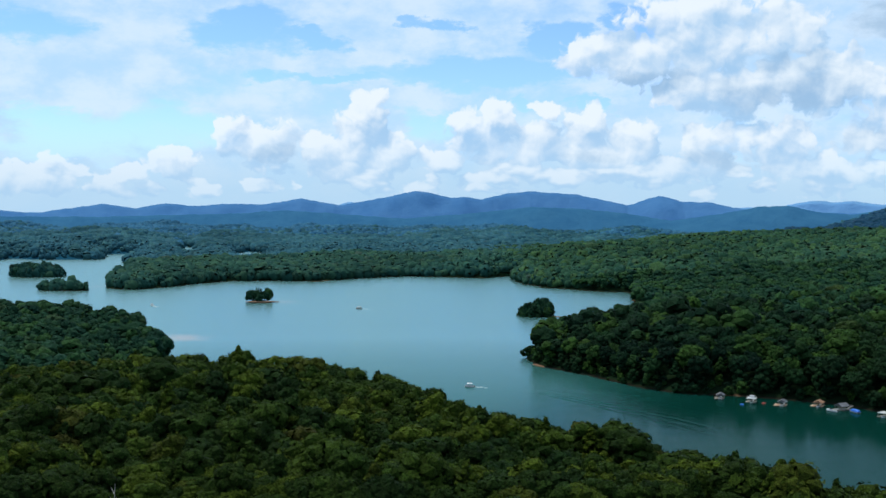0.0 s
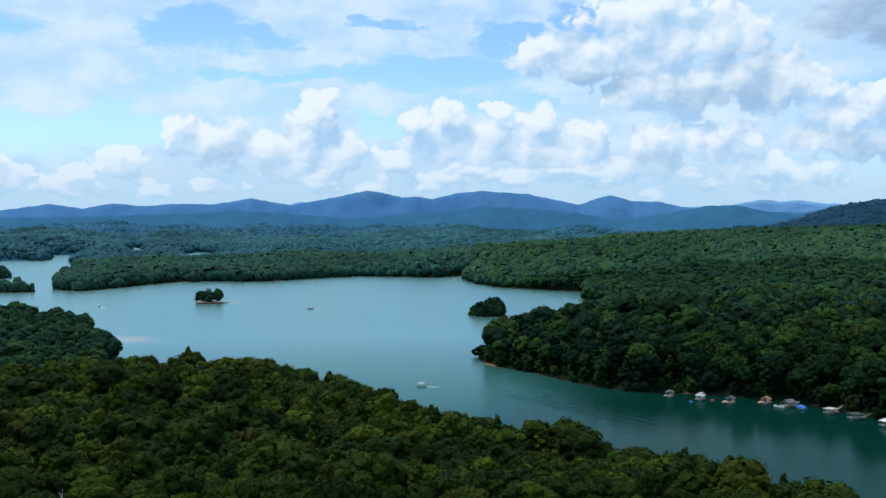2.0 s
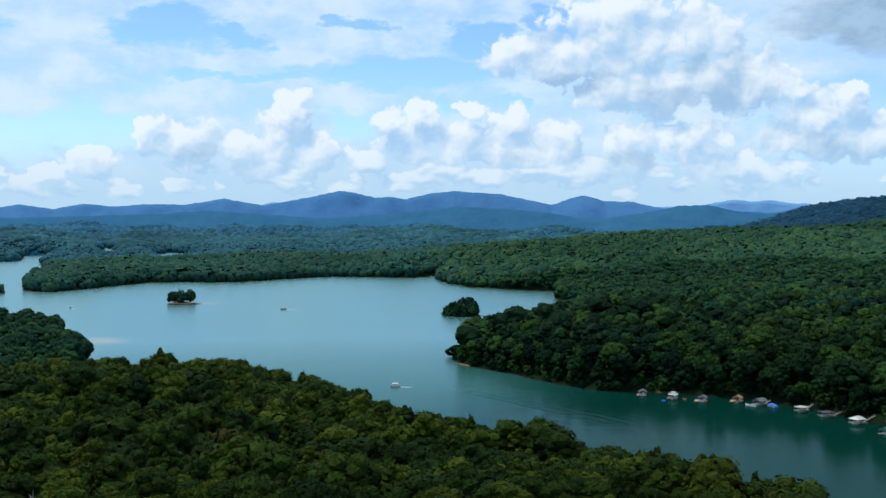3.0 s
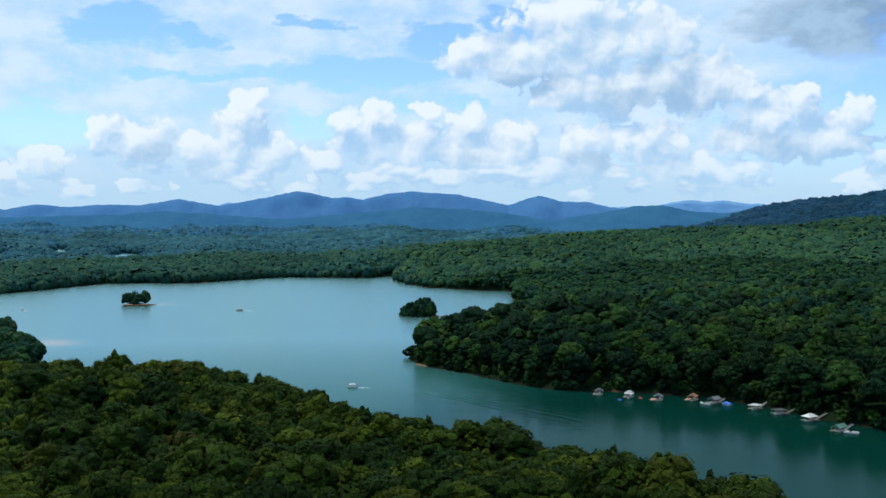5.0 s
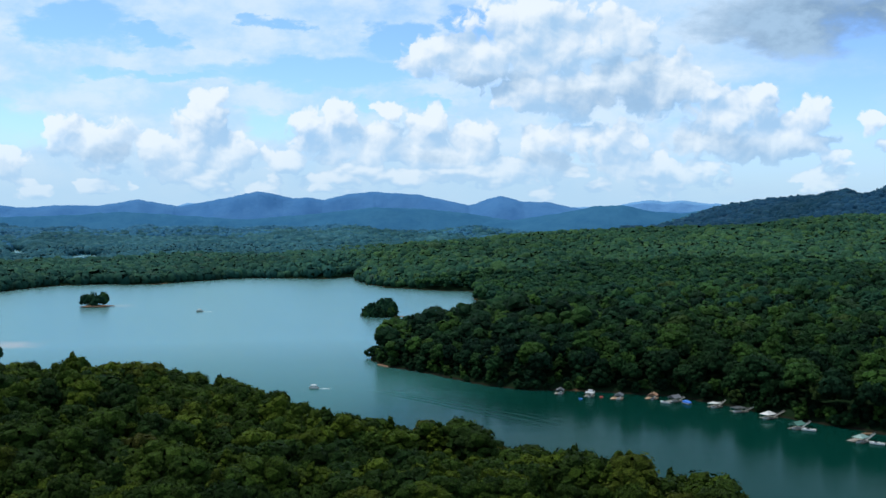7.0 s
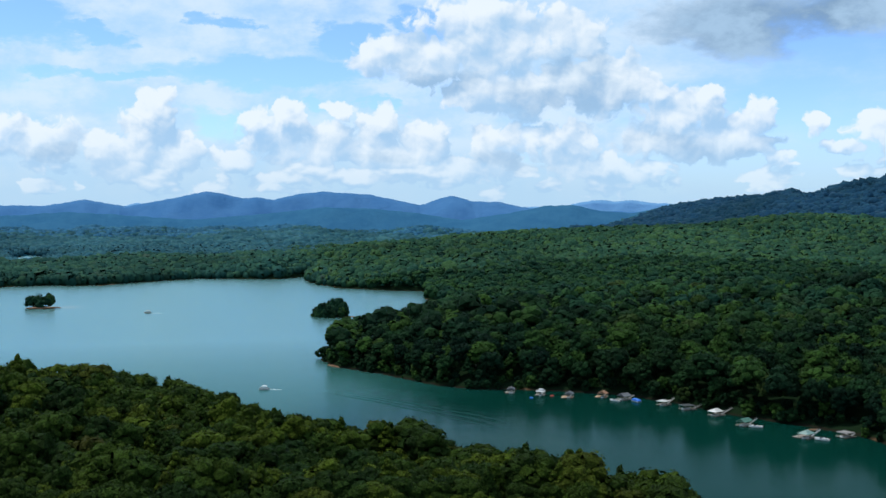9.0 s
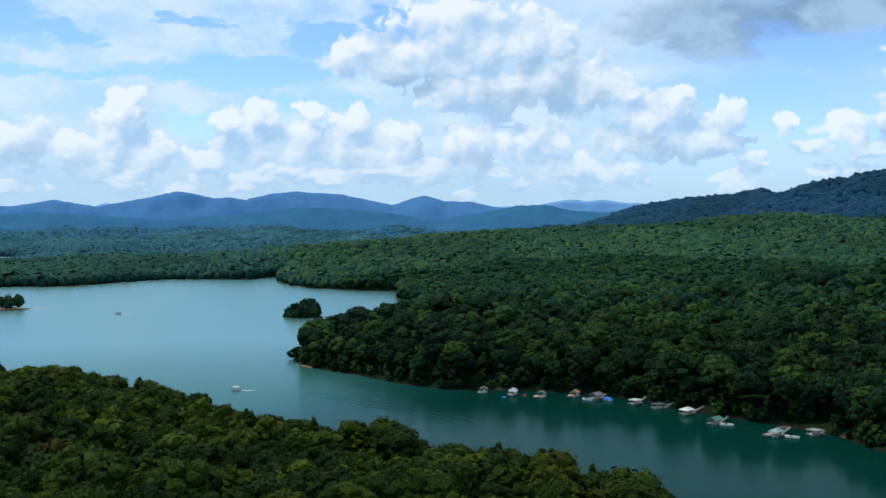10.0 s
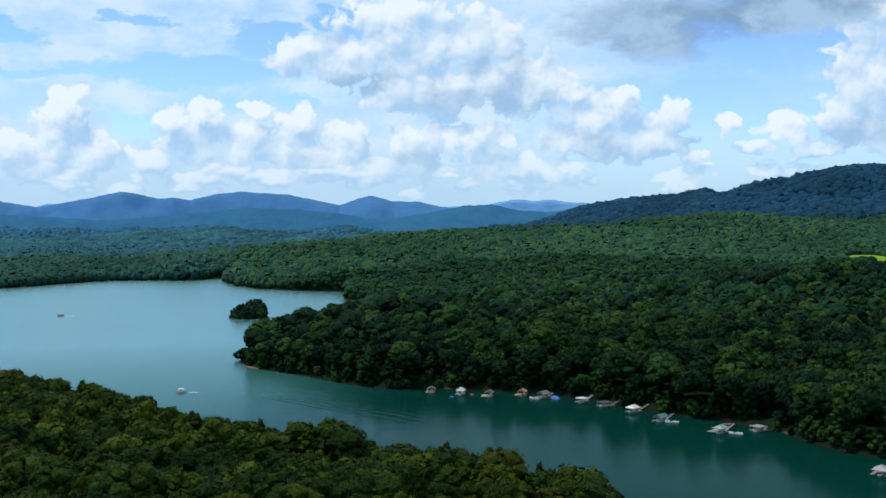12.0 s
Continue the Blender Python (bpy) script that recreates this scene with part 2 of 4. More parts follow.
foliage("leaves_shore_haze", "attribute", (0.0137, 0.0575, 0.0500, 1), (0.0200, 0.0713, 0.0525, 1), (0.0338, 0.0900, 0.0525, 1), (0.0338, 0.0663, 0.0500, 1), True, 0.3, 0.25)
foliage("leaves_distant_haze", "attribute", (0.0209, 0.0886, 0.1225, 1), (0.0258, 0.0953, 0.1251, 1), (0.0353, 0.1117, 0.1239, 1), (0.0321, 0.0994, 0.1225, 1), True, 0.16, 0.25)
foliage("leaves_horizon_haze", "attribute", (0.0263, 0.1120, 0.1988, 1), (0.0294, 0.1176, 0.2029, 1), (0.0353, 0.1273, 0.2029, 1), (0.0324, 0.1204, 0.2001, 1), True, 0.12, 0.25)
foliage("leaves_hillside_haze", "attribute", (0.0076, 0.0423, 0.0874, 1), (0.0095, 0.0460, 0.0897, 1), (0.0133, 0.0534, 0.0897, 1), (0.0133, 0.0478, 0.0874, 1), True, 0.16, 0.25)


def build_bark(tree, bsdf):
    n = noise_tex(tree, 3.0, 5)
    tree.links.new(mix(tree, n, (0.05, 0.038, 0.028, 1), (0.16, 0.13, 0.10, 1)), bsdf.inputs["Base Color"])
    bump(tree, bsdf, n, 0.6, 0.05)


material("bark", build_bark, 0.9)


def build_ground(tree, bsdf):
    pos = place(tree)
    z = N(tree, "ShaderNodeSeparateXYZ", i0=pos).outputs[2]
    n = noise_tex(tree, 0.15, 6, vector=pos)
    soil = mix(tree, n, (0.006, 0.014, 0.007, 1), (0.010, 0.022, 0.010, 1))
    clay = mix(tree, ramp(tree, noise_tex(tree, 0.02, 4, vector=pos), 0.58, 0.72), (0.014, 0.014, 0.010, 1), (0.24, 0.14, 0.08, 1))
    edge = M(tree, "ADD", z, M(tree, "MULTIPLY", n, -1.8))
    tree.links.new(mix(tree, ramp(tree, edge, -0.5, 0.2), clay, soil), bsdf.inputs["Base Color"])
    bump(tree, bsdf, n, 0.5, 0.4)


material("forest_floor", build_ground, 0.95, Specular_IOR_Level=0.0)


# Distant ground with the blue of haze painted into it.
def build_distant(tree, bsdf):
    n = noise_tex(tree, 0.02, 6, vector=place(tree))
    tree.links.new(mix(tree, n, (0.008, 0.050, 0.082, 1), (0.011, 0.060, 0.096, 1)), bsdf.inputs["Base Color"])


# Ridge ground: colour lifted as haze would lift its dark gaps.
def build_ridge_floor(tree, bsdf):
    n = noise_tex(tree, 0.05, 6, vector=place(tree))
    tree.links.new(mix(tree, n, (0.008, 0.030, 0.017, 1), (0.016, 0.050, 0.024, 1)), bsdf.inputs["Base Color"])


material("ridge_floor_haze", build_ridge_floor, 0.95, Specular_IOR_Level=0.0)
material("distant_floor_haze", build_distant, 0.95, Specular_IOR_Level=0.0)


# High hillside ground in a darker painted haze blue.
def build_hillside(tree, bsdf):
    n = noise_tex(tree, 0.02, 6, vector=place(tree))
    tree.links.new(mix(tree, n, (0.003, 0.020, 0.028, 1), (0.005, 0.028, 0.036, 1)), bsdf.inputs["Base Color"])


material("hillside_floor_haze", build_hillside, 0.95, Specular_IOR_Level=0.0)


def build_water(tree, bsdf):
    pos = place(tree)
    big = noise_tex(tree, 0.004, 3, vector=pos)
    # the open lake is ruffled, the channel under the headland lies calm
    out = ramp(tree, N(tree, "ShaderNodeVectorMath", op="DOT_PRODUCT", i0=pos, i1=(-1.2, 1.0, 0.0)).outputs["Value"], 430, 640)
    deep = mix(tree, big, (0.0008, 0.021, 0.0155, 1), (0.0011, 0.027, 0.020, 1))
    # open water's body colour is lightened too, making up for reflected sky
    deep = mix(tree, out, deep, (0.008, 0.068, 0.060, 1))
    for (cx, cy, r), silt in (((-214, 920, 34), (0.30, 0.17, 0.10, 1)), ((-178, 1279, 26), (0.16, 0.16, 0.11, 1)), ((-455, 1515, 24), (0.16, 0.14, 0.10, 1))):
        off = N(tree, "ShaderNodeVectorMath", op="DISTANCE", i0=pos, i1=(cx, cy, 0)).outputs["Value"]
        off = M(tree, "ADD", off, M(tree, "MULTIPLY", M(tree, "SUBTRACT", noise_tex(tree, 0.06, 4, vector=pos), 0.5), r * 1.4))
        deep = mix(tree, ramp(tree, off, r * 0.1, r, 0.75, 0.0), deep, silt)
    streak = N(tree, "ShaderNodeMapping", i0=pos, i3=(0.5, 1.0, 1.0)).outputs[0]
    gust = ramp(tree, noise_tex(tree, 0.012, 3, vector=streak), 0.35, 0.7, 0.45, 1.0)
    h = M(tree, "ADD", M(tree, "MULTIPLY", noise_tex(tree, 0.5, 4, 0.65, streak), gust), M(tree, "MULTIPLY", noise_tex(tree, 0.06, 2, 0.5, streak), 0.7))
    b = N(tree, "ShaderNodeBump")
    b.inputs["Strength"].default_value, b.inputs["Distance"].default_value = 0.24, 0.5
    tree.links.new(h, b.inputs["Height"])
    body = tree.nodes.new("ShaderNodeBsdfDiffuse")
    tree.links.new(deep, body.inputs["Color"])
    gloss = tree.nodes.new("ShaderNodeBsdfGlossy")
    gloss.inputs["Color"].default_value, gloss.inputs["Roughness"].default_value = (0.70, 0.96, 1.0, 1), 0.17
    tree.links.new(ramp(tree, out, 0.0, 1.0, 0.10, 0.26, "LINEAR"), gloss.inputs["Roughness"])
    fresnel = tree.nodes.new("ShaderNodeFresnel")
    fresnel.inputs["IOR"].default_value = 1.135
    tree.links.new(b.outputs[0], gloss.inputs["Normal"])
    share = M(tree, "MINIMUM", M(tree, "MULTIPLY", M(tree, "POWER", fresnel.outputs[0], 2.0), 3.2), 0.47)
    both = N(tree, "ShaderNodeMixShader", i0=share, i1=body.outputs[0], i2=gloss.outputs[0])
    tree.links.new(both.outputs[0], tree.nodes["Material Output"].inputs["Surface"])
    tree.nodes.remove(bsdf)


material("lake_water", build_water, 0.12)


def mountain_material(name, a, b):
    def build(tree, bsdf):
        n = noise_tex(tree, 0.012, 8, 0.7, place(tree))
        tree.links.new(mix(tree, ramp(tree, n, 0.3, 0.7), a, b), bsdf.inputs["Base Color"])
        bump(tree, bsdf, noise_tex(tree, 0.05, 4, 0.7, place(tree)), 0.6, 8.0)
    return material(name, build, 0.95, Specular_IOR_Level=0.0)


# Aerial haze is painted into the slopes' base colours, paler with distance.
mountain_material("mountain_haze_blue", (0.045, 0.135, 0.290, 1), (0.060, 0.160, 0.320, 1))
mountain_material("mountain_haze_pale", (0.120, 0.270, 0.480, 1), (0.135, 0.290, 0.500, 1))
mountain_material("mountain_haze_near", (0.025, 0.098, 0.190, 1), (0.034, 0.118, 0.210, 1))

# ---- the lie of the land ----
rng = np.random.default_rng(7)
WAVES = [(rng.uniform(0, 2 * math.pi), rng.uniform(0, 2 * math.pi), 2.0 ** rng.uniform(-1.6, 1.6)) for _ in range(40)]


def rolling(x, y, wavelength):
    """Smooth random relief of about -1 to 1."""
    s = np.zeros_like(x)
    for turn, phase, octave in WAVES:
        k = 2 * math.pi / wavelength * octave
        s = s + np.sin(k * (x * math.cos(turn) + y * math.sin(turn)) + phase) / octave ** 0.8
    return s / 8.0


NEAR_SHORE = [(-5200, 1150), (-1500, 1000), (-700, 1040), (-420, 1000), (-310, 975), (-254, 958), (-240, 930), (-215, 842), (-186, 775),
              (-185, 700), (-205, 640), (-150, 612), (-95, 600), (-40, 575), (-4, 535), (13, 488), (20, 466), (40, 458), (66, 440), (92, 410),
              (106, 388), (121, 364), (133, 338), (133, 305), (134, 270), (150, 200), (190, 90), (230, -50), (260, -900), (260, -6500), (-5200, -6500)]
EAST_SHORE = [(64, 796), (66, 771), (84, 732), (101, 702), (122, 668), (139, 652), (158, 644), (187, 630), (217, 614), (243, 578), (252, 551), (260, 527),
              (271, 505), (282, 484), (286, 462), (288, 440), (303, 414), (335, 370), (360, 290), (420, 150), (500, -100), (560, -900), (560, -6500),
              (6500, -6500), (6500, 6500), (-5200, 6500), (-5200, 2050), (-1000, 2080), (-832, 2112), (-862, 2200), (-878, 2322), (-780, 2284), (-688, 2286),
              (-700, 2380), (-762, 2560), (-684, 2575), (-640, 2420), (-606, 2200), (-556, 2050), (-515, 1880), (-488, 1720), (-462, 1602),
              (-432, 1490), (-402, 1464), (-362, 1516), (-309, 1634), (-255, 1652), (-180, 1645), (-87, 1742), (-53, 1760), (60, 1738), (122, 1790),
              (112, 1700), (115, 1598), (135, 1520), (197, 1471), (240, 1444), (232, 1380), (214, 1290), (216, 1225), (250, 1150), (228, 1075),
              (190, 1022), (160, 968), (118, 912), (84, 850)]
ISLANDS = [(-204, 1280, 15, 13, 0), (-479, 1448, 31, 13, 0), (-612, 1730, 36, 24, 0), (95, 1122, 18, 15, 0)]
PONDS = [(-622, 2787, 26, 300, 12.6), (-415, 2470, 36, 300, 9.6)]


def outline_distance(px, py, corners):
    """Distance to the outline of a polygon, positive inside."""
    best = np.full(px.shape, 1e12)
    inside = np.zeros(px.shape, bool)
    for (x0, y0), (x1, y1) in zip(corners, corners[1:] + corners[:1]):
        dx, dy = x1 - x0, y1 - y0
        t = np.clip(((px - x0) * dx + (py - y0) * dy) / (dx * dx + dy * dy), 0, 1)
        best = np.minimum(best, (px - x0 - t * dx) ** 2 + (py - y0 - t * dy) ** 2)
        if dy:
            inside ^= ((y0 > py) != (y1 > py)) & (px < dx * (py - y0) / dy + x0)
    return np.where(inside, 1, -1) * np.sqrt(best)


def ellipse_distance(x, y, cx, cy, rx, ry, turn):
    c, s = math.cos(radians(turn)), math.sin(radians(turn))
    u, v = (x - cx) * c + (y - cy) * s, (y - cy) * c - (x - cx) * s
    return (1 - np.sqrt((u / rx) ** 2 + (v / ry) ** 2)) * min(rx, ry)


def inland(x, y):
    """Metres from the shore: positive on land, negative on the lake."""
    d = np.maximum(outline_distance(x, y, NEAR_SHORE), outline_distance(x, y, EAST_SHORE))
    for pond in PONDS:
        d = np.minimum(d, -ellipse_distance(x, y, *pond))
    d = d + np.clip(np.hypot(x, y) / 900, 0.3, 2.0) * 4.0 * rolling(x, y, 70)
    for island in ISLANDS:
        d = np.maximum(d, ellipse_distance(x, y, *island) + 1.5 * rolling(x, y, 25))
    return d


HILLS = [  # x, y, height, radius across, radius along
    (-115, 525, -0.5, 70, 60), (-60, 500, 14.0, 70, 60), (-10, 470, -1.2, 50, 50), (30, 425, 6.0, 45, 40), (70, 375, -12.2, 45, 40),
    (108, 318, 14.5, 45, 45), (0, 260, 4.7, 150, 80), (-150, 380, 5.2, 120, 100), (-330, 860, 4.5, 120, 70), (-230, 880, -1.1, 60, 60),
    (110, 900, 9.0, 60, 60), (170, 930, -3.5, 70, 70), (270, 910, 7.3, 90, 90), (400, 920, 1.2, 100, 100), (520, 860, 3.0, 110, 110),
    (620, 800, 27.0, 120, 120), (330, 700, 2.5, 90, 90), (450, 650, 1.7, 120, 120), (300, 1290, -3.1, 90, 90), (400, 1300, 9.3, 120, 100),
    (600, 1250, 0.0, 150, 150), (190, 1800, 35.4, 120, 130), (320, 1880, -9.0, 130, 130), (450, 1960, 37.0, 150, 150), (600, 1950, -4.6, 150, 150),
    (750, 1970, 35.2, 160, 160), (880, 1920, -14.0, 160, 160), (1020, 1860, 55.7, 160, 160), (1150, 1780, -3.0, 150, 150), (1300, 1600, 17.7, 200, 200),
    (700, 1600, 27.1, 200, 200), (-350, 1860, 10.9, 120, 100), (-180, 1840, -10.8, 110, 100), (0, 1890, -4.0, 110, 100), (100, 1900, -4.5, 90, 100),
    (-860, 2440, 9.6, 200, 150), (-500, 3300, 12.5, 500, 400), (300, 3200, -6.1, 500, 400), (-1400, 3900, 16.4, 400, 400), (-700, 4150, -2.6, 450, 350),
    (0, 4250, 16.9, 450, 350), (700, 4250, -14.0, 450, 350), (1390, 3220, 46.0, 230, 220), (1510, 3040, 71.0, 200, 220), (1560, 2560, 40.0, 280, 280),
    (1800, 2300, 148.9, 350, 350), (1150, 3500, 1.4, 300, 300), (1250, 2200, 7.6, 250, 250), (900, 2600, 19.6, 300, 300), 
]


def height(x, y):
    """Ground height over the lake."""
    d = inland(x, y)
    up = np.clip(d, 0, None)
    base = 1.6 * np.clip(up / 5, 0, 1) + 3.0 * (1 - np.exp(-up / 25)) + 11.0 * (1 - np.exp(-up / 170))
    rise = sum(h * np.exp(-0.5 * (((x - cx) / rx) ** 2 + ((y - cy) / ry) ** 2)) for cx, cy, h, rx, ry in HILLS)
    far = np.clip((np.hypot(x, y) - 1900) / 1500, 0, 1)
    swell = (2.0 + 15.0 * far) * rolling(x, y, 420)
    land = base + (rise + swell) * (1 - np.exp(-up / 35))
    return np.where(d > 0, np.maximum(land, 0.25 * np.clip(up, 0, 2)), np.maximum(d * 0.22, -7.0))


def mesh_from_arrays(name, verts, tris, mat, smooth=False, tint=None):
    """A mesh of triangles from numpy arrays."""
    me = bpy.data.meshes.new(name)
    me.vertices.add(len(verts))
    me.vertices.foreach_set("co", np.ascontiguousarray(verts, np.float32).ravel())
    me.loops.add(tris.size)
    me.loops.foreach_set("vertex_index", np.ascontiguousarray(tris, np.int32).ravel())
    me.polygons.add(len(tris))
    me.polygons.foreach_set("loop_start", np.arange(0, tris.size, tris.shape[1], dtype=np.int32))
    me.polygons.foreach_set("loop_total", np.full(len(tris), tris.shape[1], np.int32))
    me.polygons.foreach_set("use_smooth", np.full(len(tris), smooth))
    if tint is not None:
        me.attributes.new("tint", "FLOAT", "POINT").data.foreach_set("value", np.ascontiguousarray(tint, np.float32))
    me.update()
    me.validate()
    me.materials.append(mat)
    return me


def grid_faces(rows, cols, wrap=False):
    r, c = np.meshgrid(np.arange(rows - 1), np.arange(cols if wrap else cols - 1), indexing="ij")
    c2 = (c + 1) % cols
    return np.stack([r * cols + c, r * cols + c2, (r + 1) * cols + c2, (r + 1) * cols + c], -1).reshape(-1, 4)


# ground: one sheet, finer where the land is seen
az = np.radians(np.concatenate([np.arange(-26, 40, 0.3), np.arange(40, 334, 3.5)]))
rad = np.concatenate([[0.02], 20 * 1.035 ** np.arange(83), 350 * 1.0125 ** np.arange(164), 2690 * 1.03 ** np.arange(31)])
R, A = np.meshgrid(rad, az, indexing="ij")
gx, gy = R * np.sin(A), R * np.cos(A)
verts = np.stack([gx, gy, height(gx, gy)], -1).reshape(-1, 3)
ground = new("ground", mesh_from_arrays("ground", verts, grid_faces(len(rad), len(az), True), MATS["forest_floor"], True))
ground.data.materials.append(MATS["distant_floor_haze"])
ground.data.materials.append(MATS["hillside_floor_haze"])
ground.data.materials.append(MATS["ridge_floor_haze"])
# Floor colours change with distance to carry the painted haze.
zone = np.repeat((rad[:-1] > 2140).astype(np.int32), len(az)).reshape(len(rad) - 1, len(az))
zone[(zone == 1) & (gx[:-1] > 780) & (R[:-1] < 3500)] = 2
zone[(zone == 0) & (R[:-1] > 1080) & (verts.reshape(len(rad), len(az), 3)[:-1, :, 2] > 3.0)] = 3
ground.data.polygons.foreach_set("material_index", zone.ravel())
tagged(ground, "forest floor with bare clay shore round the lake", "ground", kind="structure")

# water: one level sheet
rad = np.concatenate([[0.02], 60 * 1.12 ** np.arange(41)])
az = np.radians(np.arange(0, 360, 4))
R, A = np.meshgrid(rad, az, indexing="ij")
verts = np.stack([R * np.sin(A), R * np.cos(A), 0 * R], -1).reshape(-1, 3)
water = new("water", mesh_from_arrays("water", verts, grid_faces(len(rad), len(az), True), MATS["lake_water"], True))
tagged(water, "calm teal green lake water with light ripples", "lake", kind="structure")


def mountain(name, label, mat, crest, distance, depth, seed):
    """A range of hills: crest is a row of (azimuth, crest height); slopes fall to both sides with spurs."""
    ca, ch = np.array(crest).T
    a = np.radians(np.arange(ca[0], ca[-1], 0.06))
    top = np.interp(np.degrees(a), ca, ch)
    kernel = np.hanning(9)
    top = np.convolve(np.pad(top, 4, "edge"), kernel / kernel.sum(), "valid")
    q = np.linspace(-1, 1, 19)
    Q, AA = np.meshgrid(q, a, indexing="ij")
    D = distance + depth * Q
    x, y = D * np.sin(AA), D * np.cos(AA)
    spur = rolling(x + 900 * seed, y, 260)
    fall = np.clip(1 - np.abs(Q) ** (1.25 + 0.25 * spur), 0, 1)
    z = -2 + (top[None] + 2) * fall + 7 * spur * np.abs(Q) * (1 - np.abs(Q)) * 2 + 1.1 * rolling(x, y + 500 * seed, 30)
    me = mesh_from_arrays(name, np.stack([x, y, z], -1).reshape(-1, 3), grid_faces(len(q), len(a)), MATS[mat], True)
    return tagged(new(name, me), label, "mountains", kind="structure")


mountain("backdrop_mountains", "hazy blue forested mountain range on the horizon", "mountain_haze_blue",
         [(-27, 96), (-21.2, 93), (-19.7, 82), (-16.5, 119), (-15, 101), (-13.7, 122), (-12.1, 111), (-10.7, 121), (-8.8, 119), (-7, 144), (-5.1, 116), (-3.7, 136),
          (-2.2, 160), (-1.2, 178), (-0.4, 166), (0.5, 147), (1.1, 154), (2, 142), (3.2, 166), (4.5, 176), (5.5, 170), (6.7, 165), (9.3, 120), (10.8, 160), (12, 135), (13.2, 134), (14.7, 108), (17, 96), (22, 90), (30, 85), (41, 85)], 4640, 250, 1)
mountain("backdrop_far_peaks", "pale blue distant peaks in haze", "mountain_haze_pale",
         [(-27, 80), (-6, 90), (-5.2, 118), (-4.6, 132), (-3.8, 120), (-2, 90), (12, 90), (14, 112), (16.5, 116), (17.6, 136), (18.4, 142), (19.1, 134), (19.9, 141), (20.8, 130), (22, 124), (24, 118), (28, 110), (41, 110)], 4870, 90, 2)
mountain("backdrop_foothills", "wooded foothills below the range, blue green with painted haze", "mountain_haze_near",
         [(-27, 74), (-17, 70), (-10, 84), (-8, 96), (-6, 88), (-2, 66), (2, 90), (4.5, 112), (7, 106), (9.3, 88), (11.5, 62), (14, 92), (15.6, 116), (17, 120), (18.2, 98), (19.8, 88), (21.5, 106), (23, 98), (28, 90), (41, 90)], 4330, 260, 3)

# ---- trees ----


def icosphere(level):
    p = (1 + 5 ** 0.5) / 2
    v = [(-1, p, 0), (1, p, 0), (-1, -p, 0), (1, -p, 0), (0, -1, p), (0, 1, p), (0, -1, -p), (0, 1, -p), (p, 0, -1), (p, 0, 1), (-p, 0, -1), (-p, 0, 1)]
    f = [(0, 11, 5), (0, 5, 1), (0, 1, 7), (0, 7, 10), (0, 10, 11), (1, 5, 9), (5, 11, 4), (11, 10, 2), (10, 7, 6), (7, 1, 8),
         (3, 9, 4), (3, 4, 2), (3, 2, 6), (3, 6, 8), (3, 8, 9), (4, 9, 5), (2, 4, 11), (6, 2, 10), (8, 6, 7), (9, 8, 1)]
    v = [Vector(c).normalized() for c in v]
    for _ in range(level):
        half, g = {}, []

        def middle(i, j):
            k = (min(i, j), max(i, j))
            if k not in half:
                half[k] = len(v)
                v.append((v[i] + v[j]).normalized())
            return half[k]
        for i, j, k in f:
            ij, jk, ki = middle(i, j), middle(j, k), middle(k, i)
            g += [(i, ij, ki), (ij, j, jk), (ki, jk, k), (ij, jk, ki)]
        f = g
    return np.array(v), np.array(f)


